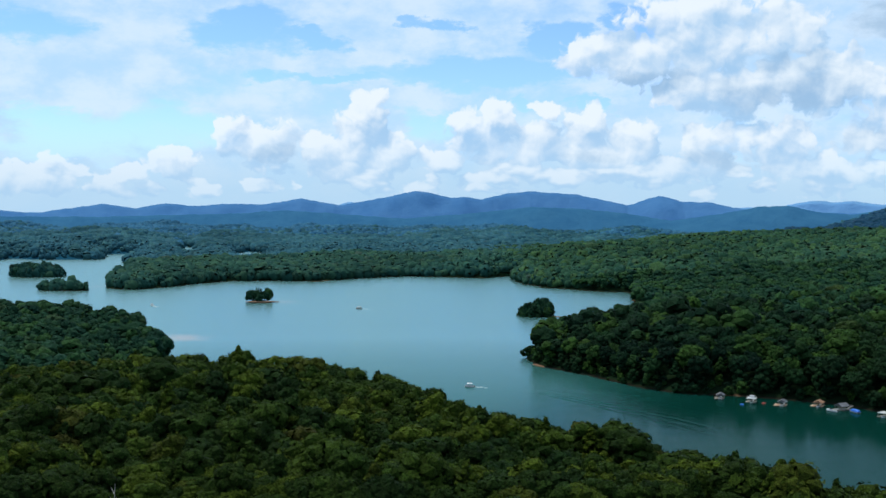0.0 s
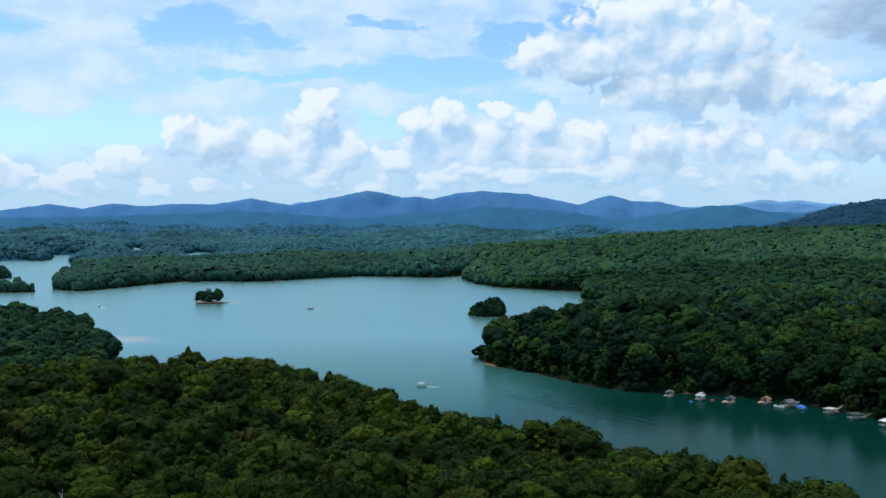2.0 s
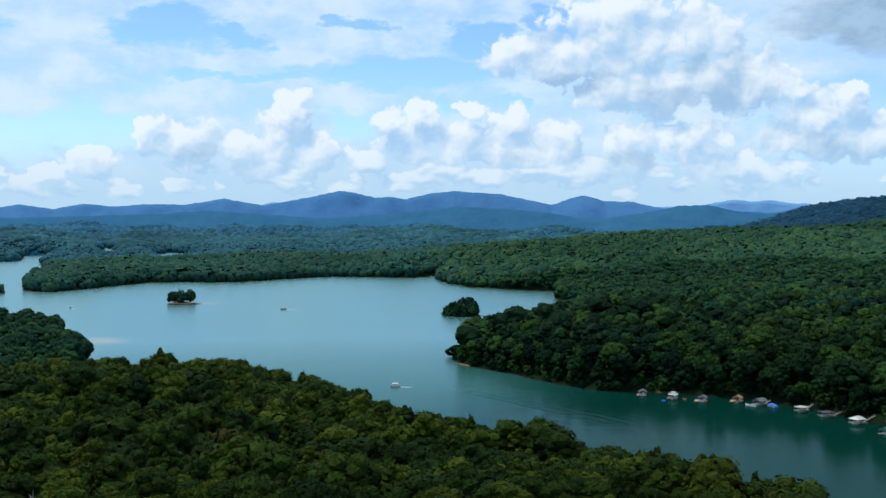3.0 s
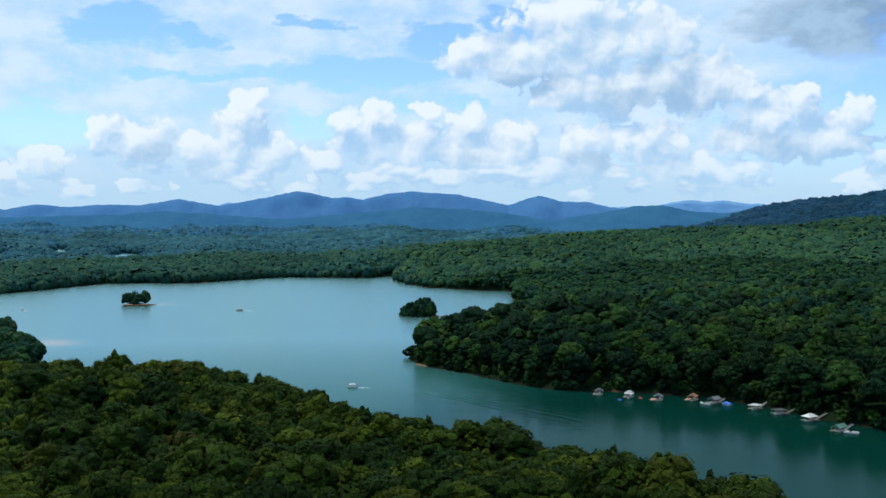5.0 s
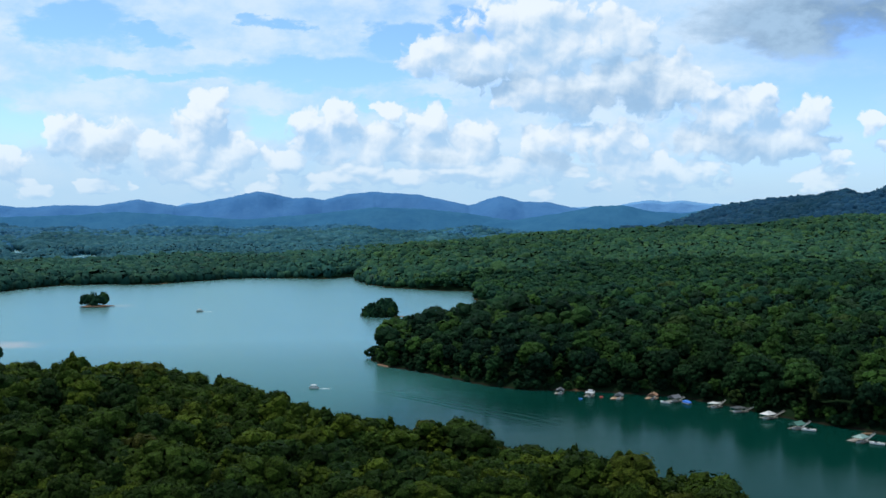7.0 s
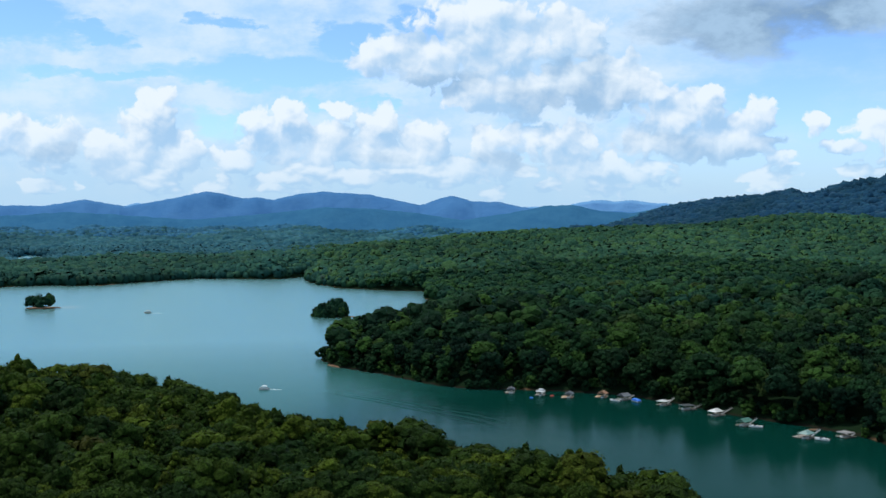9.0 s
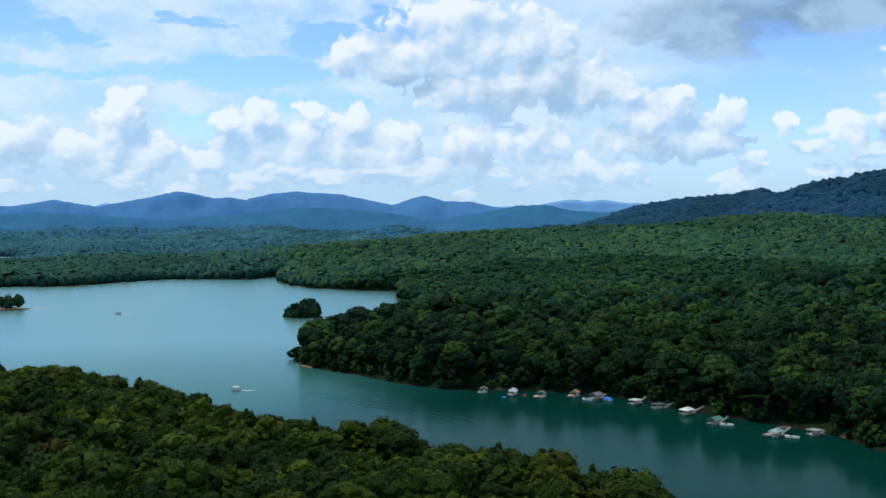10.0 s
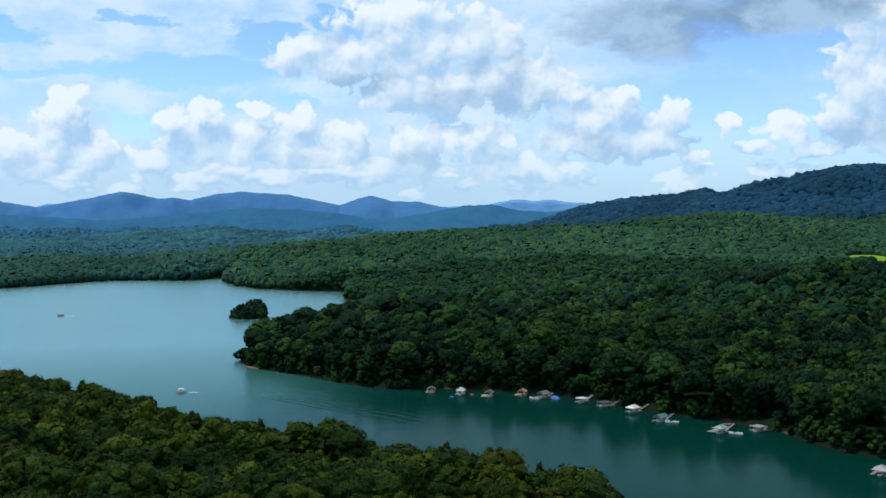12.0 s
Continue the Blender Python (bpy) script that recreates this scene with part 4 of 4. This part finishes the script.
def roof_mesh(kind, w, l, z):
    """Roof over w by l metres with its eaves at height z."""
    bm = bmesh.new()
    t = 0.12
    if kind == "flat":
        slab(bm, (0, 0, z + 0.15), (w, l, 0.22), 0.04)
        for k in range(7):
            slab(bm, (-w / 2 + w * (k + 0.5) / 7, 0, z + 0.285), (0.05, l, 0.05), 0)
        return bm
    rise = 0.26 * w
    ridge = l / 2 - (w * 0.42 if kind == "hip" else 0)
    for k in (0, 1):
        zz = z + (t if k == 0 else 0)
        ring = [(-w / 2, -l / 2, zz), (w / 2, -l / 2, zz), (w / 2, l / 2, zz), (-w / 2, l / 2, zz)]
        top = [(0, -ridge, zz + rise), (0, ridge, zz + rise)]
        v = [bm.verts.new(p) for p in ring + top]
        for f in ((0, 1, 4), (1, 2, 5, 4), (2, 3, 5), (3, 0, 4, 5)):
            bm.faces.new([v[i] for i in f])
    lower = [v for v in bm.verts]
    for i in range(4):
        j = (i + 1) % 4
        bm.faces.new((lower[i], lower[j], lower[6 + j], lower[6 + i]))
    bmesh.ops.recalc_face_normals(bm, faces=bm.faces)
    steps = int(l / 0.7)
    if kind == "gable":
        for k in range(steps + 1):
            y = -l / 2 + l * k / steps
            for side in (-1, 1):
                rod(bm, (0, y, z + t + rise + 0.02), (side * w / 2, y, z + t + 0.02), 0.03, 4)
    rod(bm, (0, -ridge, z + t + rise), (0, ridge, z + t + rise), 0.07, 6)
    return bm


def boat_dock(m, roof, roof_mat, label, w=6.4, l=8.5, side=0.0, gangway=9.0, bend=0.0, boards="deck_boards", upper=False):
    """A floating boat dock: decks round a slip, posts, roof, floats and a gangway to the bank (towards +y)."""
    rise = math.tan(radians(15))
    dock = root("boat_dock", label, "dock", m, "boat docks along the headland")
    for x0, x1, y0, y1 in ((-w / 2 - side, -w / 2 + 1.3, -l / 2, l / 2), (w / 2 - 1.3, w / 2, -l / 2, l / 2), (-w / 2 - side, w / 2, l / 2, l / 2 + 2.0)):
        bm = bmesh.new()
        n = max(2, int((y1 - y0) / 0.55))
        for k in range(n):
            slab(bm, ((x0 + x1) / 2, y0 + (k + 0.5) * (y1 - y0) / n, 0.5), (x1 - x0, (y1 - y0) / n - 0.03, 0.06), 0)
        slab(bm, ((x0 + x1) / 2, (y0 + y1) / 2, 0.38), (x1 - x0 - 0.02, y1 - y0 - 0.02, 0.16), 0)
        part("deck", bm, boards, dock)
        for k in range(3):
            along = y0 + (k + 0.5) * (y1 - y0) / 3 if y1 - y0 > 3 else (y0 + y1) / 2
            across = (x0 + x1) / 2 if y1 - y0 > 3 else x0 + (k + 0.5) * (x1 - x0) / 3
            part("float", box((across, along, 0.12), (1.1, 1.5, 0.42), 0.08), "float_black", dock, "black plastic float")
    for x in (-w / 2 + 0.15, w / 2 - 0.15):
        for y in (-l / 2 + 0.4, 0, l / 2 - 0.2):
            part("post", box((x, y, 1.75), (0.16, 0.16, 2.5), 0.02), "post_wood", dock)
    part("roof", roof_mesh(roof, w + 0.8, l + 0.6, 2.95), roof_mat, dock)
    part("beam", slab(box((-w / 2 + 0.15, 0, 2.88), (0.14, l, 0.2), 0.02), (w / 2 - 0.15, 0, 2.88), (0.14, l, 0.2), 0.02), "post_wood", dock)
    if upper:
        rail = bmesh.new()
        for y in (-l / 2, l / 2):
            for zz in (3.7, 4.2):
                rod(rail, (-w / 2, y, zz), (w / 2, y, zz), 0.04, 6)
        for x in (-w / 2, w / 2):
            for zz in (3.7, 4.2):
                rod(rail, (x, -l / 2, zz), (x, l / 2, zz), 0.04, 6)
            for k in range(5):
                rod(rail, (x, -l / 2 + l * k / 4, 3.1), (x, -l / 2 + l * k / 4, 4.2), 0.04, 6)
        part("railing", rail, "gelcoat_white", dock, "white upper deck railing")
        part("cabin", box((0, l / 2 - 1.0, 4.0), (w * 0.55, 1.8, 1.6), 0.05), "gelcoat_white", dock, "white storage cabin")
    if gangway:
        g = part("gangway", slab(bmesh.new(), (bend, l / 2 + 2.0 + gangway / 2, 0.6 + gangway / 2 * rise), (1.3, (gangway + 0.6) / math.cos(radians(15)), 0.14), 0.02, 0, 15), "galvanised", dock, "grey sloping gangway")
        for x in (-0.62, 0.62):
            bm = bmesh.new()
            for k in range(6):
                y = l / 2 + 2.0 + gangway * k / 5
                zz = 0.6 + (y - l / 2 - 2.0) * rise
                rod(bm, (bend + x, y, zz), (bend + x, y, zz + 0.95), 0.03, 5)
            y0, y1 = l / 2 + 2.0, l / 2 + 2.0 + gangway
            for up in (0.5, 0.95):
                rod(bm, (bend + x, y0, 0.6 + up), (bend + x, y1, 0.6 + gangway * rise + up), 0.03, 5)
            part("handrail", bm, "galvanised", g)
    return dock


def pontoon_boat(m, label, canopy="canvas_navy", fence="gelcoat_white", covered=""):
    boat = root("pontoon_boat", label, "boat", m, "boats on the lake")
    for x in (-0.85, 0.85):
        bm = bmesh.new()
        ring = lambda y, r, z=0.0: [(x + r * math.cos(a * math.pi / 4), y, 0.12 + z + r * math.sin(a * math.pi / 4)) for a in range(8)]
        loft(bm, [ring(-3.2, 0.25), ring(2.6, 0.3), ring(3.1, 0.22, 0.08), ring(3.45, 0.05, 0.2)])
        part("pontoon", bm, "galvanised", boat, "aluminium pontoon")
    part("deck", box((0, 0, 0.52), (2.5, 6.4, 0.14), 0.03), "seat_grey", boat)
    if covered:
        bm = bmesh.new()
        half = lambda y, wdt, hgt: [(-wdt, y, 0.6), (-wdt * 0.9, y, 0.6 + hgt * 0.7), (0, y, 0.6 + hgt), (wdt * 0.9, y, 0.6 + hgt * 0.7), (wdt, y, 0.6)]
        loft(bm, [half(-3.2, 1.1, 0.5), half(-1.8, 1.3, 1.2), half(0.5, 1.3, 1.35), half(2.2, 1.25, 1.1), half(3.2, 1.0, 0.5)])
        part("cover", bm, covered, boat, "draped boat cover")
        return boat
    for x in (-1.2, 1.2):
        part("fence", box((x, 0.1, 0.92), (0.06, 5.8, 0.6), 0.02), fence, boat)
    part("fence", box((0, 3.0, 0.92), (2.4, 0.06, 0.6), 0.02), fence, boat)
    for x, y, sx, sy in ((-0.8, 1.8, 0.6, 2.0), (0.8, 1.8, 0.6, 2.0), (0.75, -1.9, 0.7, 1.4)):
        part("seat", slab(box((x, y, 0.8), (sx, sy, 0.42), 0.08), (x + (0.25 if x > 0 else -0.25), y, 1.15), (0.14, sy, 0.4), 0.05), "seat_grey", boat)
    part("console", box((-0.7, -0.6, 1.0), (0.7, 0.5, 0.85), 0.08), "gelcoat_white", boat)
    bm = bmesh.new()
    arch = lambda y, z: [(1.25 * math.cos(a), y, z + 0.28 * math.sin(a)) for a in np.linspace(0, math.pi, 7)] + [(1.2 * math.cos(a), y, z - 0.05 + 0.26 * math.sin(a)) for a in np.linspace(math.pi, 0, 7)]
    loft(bm, [arch(-2.1, 2.35), arch(-0.8, 2.5), arch(0.7, 2.5), arch(1.9, 2.35)])
    part("canopy", bm, canopy, boat, "stretched fabric sun canopy")
    for x in (-1.2, 1.2):
        for y0, y1 in ((-0.6, -1.9), (0.4, 1.7)):
            part("canopy_pole", rod(bmesh.new(), (x, y0, 0.6), (x, y1, 2.36), 0.03, 6), "galvanised", boat)
    part("motor", slab(box((0, -3.35, 0.75), (0.45, 0.6, 0.7), 0.1), (0, -3.3, 0.2), (0.2, 0.3, 0.7), 0.05), "motor_black", boat)
    return boat


def motor_boat(m, label, hull="gelcoat_white", top=True):
    boat = root("motor_boat", label, "boat", m, "boats on the lake")
    bm = bmesh.new()
    ring = lambda y, w, k, g: [(-w, y, g), (-w * 0.85, y, 0.15), (0, y, k), (w * 0.85, y, 0.15), (w, y, g), (w * 0.86, y, g - 0.02), (0, y, g - 0.28), (-w * 0.86, y, g - 0.02)]
    loft(bm, [ring(-3.2, 1.15, -0.2, 0.85), ring(-1.0, 1.25, -0.25, 0.9), ring(1.2, 1.1, -0.2, 1.0), ring(2.6, 0.6, 0.05, 1.12), ring(3.5, 0.06, 0.6, 1.2)])
    part("hull", bm, hull, boat)
    bm = bmesh.new()
    pane = lambda z, s: [(-0.9 * s, 0.6 - 0.5 * s, z), (-0.6 * s, 1.2 - (z - 0.9) * 0.6, z), (0.6 * s, 1.2 - (z - 0.9) * 0.6, z), (0.9 * s, 0.6 - 0.5 * s, z)]
    loft(bm, [pane(0.9, 1.0), pane(1.4, 0.9)], close=False)
    bmesh.ops.solidify(bm, geom=list(bm.faces), thickness=0.03)
    part("windshield", bm, "smoked_glass", boat)
    for x in (-0.5, 0.5):
        part("seat", slab(box((x, -0.4, 0.9), (0.55, 0.55, 0.25), 0.06), (x, -0.7, 1.2), (0.55, 0.14, 0.6), 0.05), "seat_grey", boat)
    part("bench", box((0, -2.2, 0.9), (1.8, 0.7, 0.4), 0.08), "seat_grey", boat)
    part("motor", slab(box((0, -3.5, 0.9), (0.45, 0.6, 0.8), 0.12), (0, -3.4, 0.2), (0.18, 0.28, 0.9), 0.05), "motor_black", boat)
    if top:
        bm = bmesh.new()
        arch = lambda y, z: [(1.0 * math.cos(a), y, z + 0.2 * math.sin(a)) for a in np.linspace(0, math.pi, 7)] + [(0.95 * math.cos(a), y, z - 0.05 + 0.18 * math.sin(a)) for a in np.linspace(math.pi, 0, 7)]
        loft(bm, [arch(-1.9, 2.15), arch(-0.8, 2.25), arch(0.5, 2.15)])
        part("canopy", bm, "gelcoat_white", boat, "white fabric sun canopy")
        for x in (-0.95, 0.95):
            for y in (-1.8, 0.4):
                part("canopy_pole", rod(bmesh.new(), (x, -0.7, 0.85), (x, y, 2.16), 0.03, 6), "galvanised", boat)
    return boat


def shoreward(x, y):
    """Degrees by which local +y turns to face up the bank."""
    e = 6.0
    d = [float(v) for v in inland(np.array([x - e, x + e, x, x]), np.array([y, y, y - e, y + e]))]
    return math.degrees(math.atan2(-(d[1] - d[0]), d[3] - d[2]))


moored = 0
for x, y, kind, mat, label, w, l, side, gang, more in DOCKS:
    turn = shoreward(x, y)
    m = pose(x, y, 0, 0, 0, turn) @ Matrix.Diagonal((0.78, 0.78, 0.78, 1))
    boat_dock(m, kind, mat, label, w, l, side, gang, **more)
    if moored % 2 == 0:
        pontoon_boat(m @ pose(0, -0.6, 0, 0, 0, 180), "pontoon boat with a navy canopy moored in a dock slip")
    else:
        motor_boat(m @ pose(0, -1.6, 0, 0, 0, 180), "white runabout moored in a dock slip", top=False)
    moored += 1
turn = shoreward(213, 596)
pontoon_boat(pose(217, 592, 0, 0, 0, turn + 80), "pontoon boat under a bright blue cover", covered="tarp_blue")
motor_boat(pose(206, 595, 0, 0, 0, turn + 100), "white open boat tied beside a dock", top=False)
motor_boat(pose(248, 510.5, 0, 0, 0, shoreward(248, 510) + 120), "white runabout tied outside a green roofed dock", top=False)
motor_boat(pose(264, 476.5, 0, 0, 0, shoreward(262, 477) + 110), "white runabout tied at the end of a dock", top=False)


def swim_raft(m, mat, label):
    raft = root("swim_raft", label, "raft", m)
    part("deck", box((0, 0, 0.45), (2.4, 2.4, 0.9), 0.12), mat, raft)
    for x in (-0.8, 0.8):
        part("float", box((x, 0, 0.1), (0.6, 2.2, 0.35), 0.1), "float_black", raft)
    part("ladder", rod(rod(rod(rod(bmesh.new(), (-0.25, -1.25, -0.3), (-0.25, -1.25, 1.1), 0.03, 6), (0.25, -1.25, -0.3), (0.25, -1.25, 1.1), 0.03, 6), (-0.25, -1.25, 0.2), (0.25, -1.25, 0.2), 0.025, 6), (-0.25, -1.25, 0.5), (0.25, -1.25, 0.5), 0.025, 6), "galvanised", raft)
    return raft


swim_raft(pose(163.5, 614, 0, 0, 0, 30) @ Matrix.Scale(0.7, 4), "tarp_blue", "bright blue swim raft floating off the docks")
swim_raft(pose(176.5, 618, 0, 0, 0, 20) @ Matrix.Scale(0.7, 4), "mat_red", "red swim raft beside a white dock")

# a plank landing with a thin walkway between the docks
landing = root("landing_stage", "small grey plank landing at the bank", "dock", pose(226, 608, 0, 0, 0, shoreward(226, 608)))
part("deck", box((0, 0, 0.45), (2.6, 2.6, 0.12), 0.02), "deck_boards", landing)
part("walkway", box((0, 4.6, 0.6), (0.9, 6.8, 0.1), 0.02, 0, 3), "deck_boards", landing)
for px, py in ((-1.1, -1.1), (1.1, -1.1), (-1.1, 1.1), (1.1, 1.1)):
    part("post", rod(bmesh.new(), (px, py, -0.6), (px, py, 1.3), 0.08, 8), "post_wood", landing)


def wake(m, length, width, label):
    """Foam astern: a low, broken, tapering ridge on the water."""
    r = np.random.default_rng(int(length))
    bm = bmesh.new()
    for side in (-1, 0, 1):
        n = 26
        rings = []
        for k in range(n):
            t = k / (n - 1)
            half = width * 0.5 * (0.25 + 0.3 * t) * (1 - t) ** 0.7 * r.uniform(0.6, 1.3) + 0.03
            cx = side * width * 0.5 * (0.3 + t)
            hgt = 0.16 * (1 - t) * r.uniform(0.4, 1.2) + 0.015
            y = -3.6 - length * t
            rings.append([(cx - half, y, 0.006), (cx - half * 0.4, y, hgt), (cx + half * 0.4, y, hgt), (cx + half, y, 0.006)])
        loft(bm, rings, close=False)
    ob = part("wake", bm, "foam")
    ob.matrix_basis = m
    return tagged(ob, label, "wake", kind="stuff")


m = pose(17.3, 673, 0, 0, 0, 78) @ Matrix.Scale(0.86, 4)
pontoon_boat(m, "white pontoon boat under way with a pale canopy", canopy="gelcoat_white")
wake(m, 9, 2.0, "short white foam trail behind the boat")
m = pose(-86, 1194, 0, 0, 0, 80)
pontoon_boat(m, "tan canopied pontoon boat crossing the open lake", canopy="canvas_tan", fence="canvas_tan")
wake(m, 11, 1.6, "faint foam trail behind the far boat")
m = pose(-312, 1226, 0, 0, 0, 30)
motor_boat(m, "small white speedboat far out on the lake")
wake(m, 14, 3.0, "white spray behind the speedboat")


def swell_lines():
    """Old wake waves crossing the channel: long low ridges of water."""
    bm = bmesh.new()
    r = np.random.default_rng(5)
    for k in range(9):
        a, b = Vector((50 + 3.2 * k, 661 + 1.5 * k, 0)), Vector((126 + 5.0 * k, 528 + 7.5 * k, 0))
        d = (b - a).normalized()
        n = Vector((-d.y, d.x, 0))
        rings = []
        for i in range(60):
            t = i / 59
            p = a.lerp(b, t) + n * (3.0 * math.sin(t * 2.4) + 0.5 * math.sin(t * 23 + k))
            amp = 0.3 * math.sin(math.pi * t) ** 0.5 * r.uniform(0.5, 1.2) * (1.0 if k < 3 else 0.5) + 0.004
            rings.append([(*(p - n * 1.5).xy, 0.004), (*(p - n * 0.3).xy, 0.004 + amp), (*(p + n * 0.3).xy, 0.004 + amp * 0.9), (*(p + n * 1.5).xy, 0.004)])
        loft(bm, rings, close=False)
    for f in bm.faces:
        f.smooth = True
    ob = part("wave_ridges", bm, "lake_water")
    return tagged(ob, "low wake waves running along the channel", "waves", kind="stuff")


swell_lines()


def dead_tree(m, label, seed, limbs):
    r = np.random.default_rng(seed)
    tree = root("dead_tree", label, "tree", m)

    def limb(name, points, radii, parent):
        v, f = tube(points, radii, 6)
        ob = new(name, mesh_from_arrays(name, v, f, MATS["bleached_wood"], True))
        ob.parent = parent
        return ob
    stem = limb("trunk", [(0, 0, 0), (0.2, 0, 6), (-0.1, 0.2, 12), (0.3, 0.1, 19)], [0.34, 0.26, 0.17, 0.04], tree)
    for k in range(limbs):
        z, t = r.uniform(7, 17), r.uniform(0, 6.283)
        out, up = np.array([math.cos(t), math.sin(t), 0]), r.uniform(0.5, 1.1)
        n = (20 - z) * 0.33 + 0.6
        p1, p2 = out * n * 0.5 + [0, 0, z + n * 0.3 * up], out * n + [0, 0, z + n * 0.9 * up]
        branch = limb("branch", [(0, 0, z), p1, p2], [0.1, 0.07, 0.025], tree)
        for s in (-1, 1):
            side = np.array([-out[1], out[0], 0.5]) * s * n * 0.35
            limb("twig", [p1, p1 + side * 0.6 + [0, 0, 0.3], p1 + side + [0, 0, n * 0.4]], [0.05, 0.035, 0.015], branch)
    return tree


def on_ground(x, y, turn=0.0):
    return pose(x, y, float(height(np.array([float(x)]), np.array([float(y)]))[0]) - 0.2, 0, 0, turn)


dead_tree(on_ground(-80, 277, 20), "bare dead tree with bleached forked branches", 3, 7)
dead_tree(on_ground(148, 690, 80), "grey dead snag standing among the headland trees", 4, 12)
dead_tree(on_ground(352, 1330, 10), "pale dead trunk among the trees of the hill", 6, 6)


def bank(m, seed, sx, sy, sz, label):
    """An eroded clay bank: a lumpy low mound."""
    v, f = icosphere(3)
    r = np.random.default_rng(seed)
    s = rolling(v[:, 0] * 40 + seed * 13, v[:, 1] * 40 + v[:, 2] * 30, 35)
    v = v * (1 + 0.22 * s[:, None]) * [sx, sy, sz]
    ob = new("clay_bank", mesh_from_arrays("clay_bank", v, f, MATS["clay_bank"], True))
    ob.matrix_basis = m
    return tagged(ob, label, "bank", kind="structure")


bank(on_ground(-226, 930, 70), 1, 9, 4, 2.6, "bare orange clay bank at the tip of the point")
bank(on_ground(-199, 1269, 0), 2, 14, 5, 0.9, "low clay shore of the islet")
bank(on_ground(112, 1112, 20), 3, 6, 4, 0.9, "low clay shore between islet and headland")
bank(on_ground(270, 500, 20), 4, 6, 3, 2.0, "bare clay cut behind the docks")
bank(on_ground(66, 765, -60), 5, 9, 2.5, 0.9, "narrow clay beach under the headland trees")


def house(m, label, w=12, l=8, h=5):
    home = root("house", label, "house", m, "far houses")
    part("wall", box((0, 0, h / 2), (w, l, h), 0.05), "house_white", home)
    part("roof", roof_mesh("gable", l + 1.2, w + 1.2, h), "house_roof", home).matrix_basis = pose(0, 0, 0, 0, 0, 90)
    for k in (-1, 0, 1):
        part("window", box((k * w * 0.3, -l / 2 - 0.03, h * 0.55), (1.4, 0.1, 1.5), 0.02), "smoked_glass", home)
    part("chimney", box((w * 0.3, 0.8, h + 2.2), (0.8, 0.8, 2.2), 0.03), "house_roof", home)
    return home


for x, y, t in ((-1185, 3000, 10), (1365, 2430, -30), (1140, 2500, 20), (960, 1436, 30)):
    house(on_ground(x, y, t) @ Matrix.Translation((0, 0, 6 if y > 2000 else 0)), "white house showing among the distant woods")

# the bright clearing behind the ridge
a = np.radians(np.arange(0, 360, 10))
rr, aa = np.meshgrid(np.linspace(0.02, 1.0, 9), a, indexing="ij")
u, v = rr * np.cos(aa) * FIELD[2], rr * np.sin(aa) * FIELD[3]
c, s = math.cos(radians(FIELD[4])), math.sin(radians(FIELD[4]))
fx, fy = FIELD[0] + u * c - v * s, FIELD[1] + u * s + v * c
field = new("meadow", mesh_from_arrays("meadow", np.stack([fx, fy, height(fx, fy) + 0.6], -1).reshape(-1, 3), grid_faces(9, len(a), True), MATS["meadow"], True))
tagged(field, "bright green mown meadow in a forest clearing", "meadow", kind="structure")
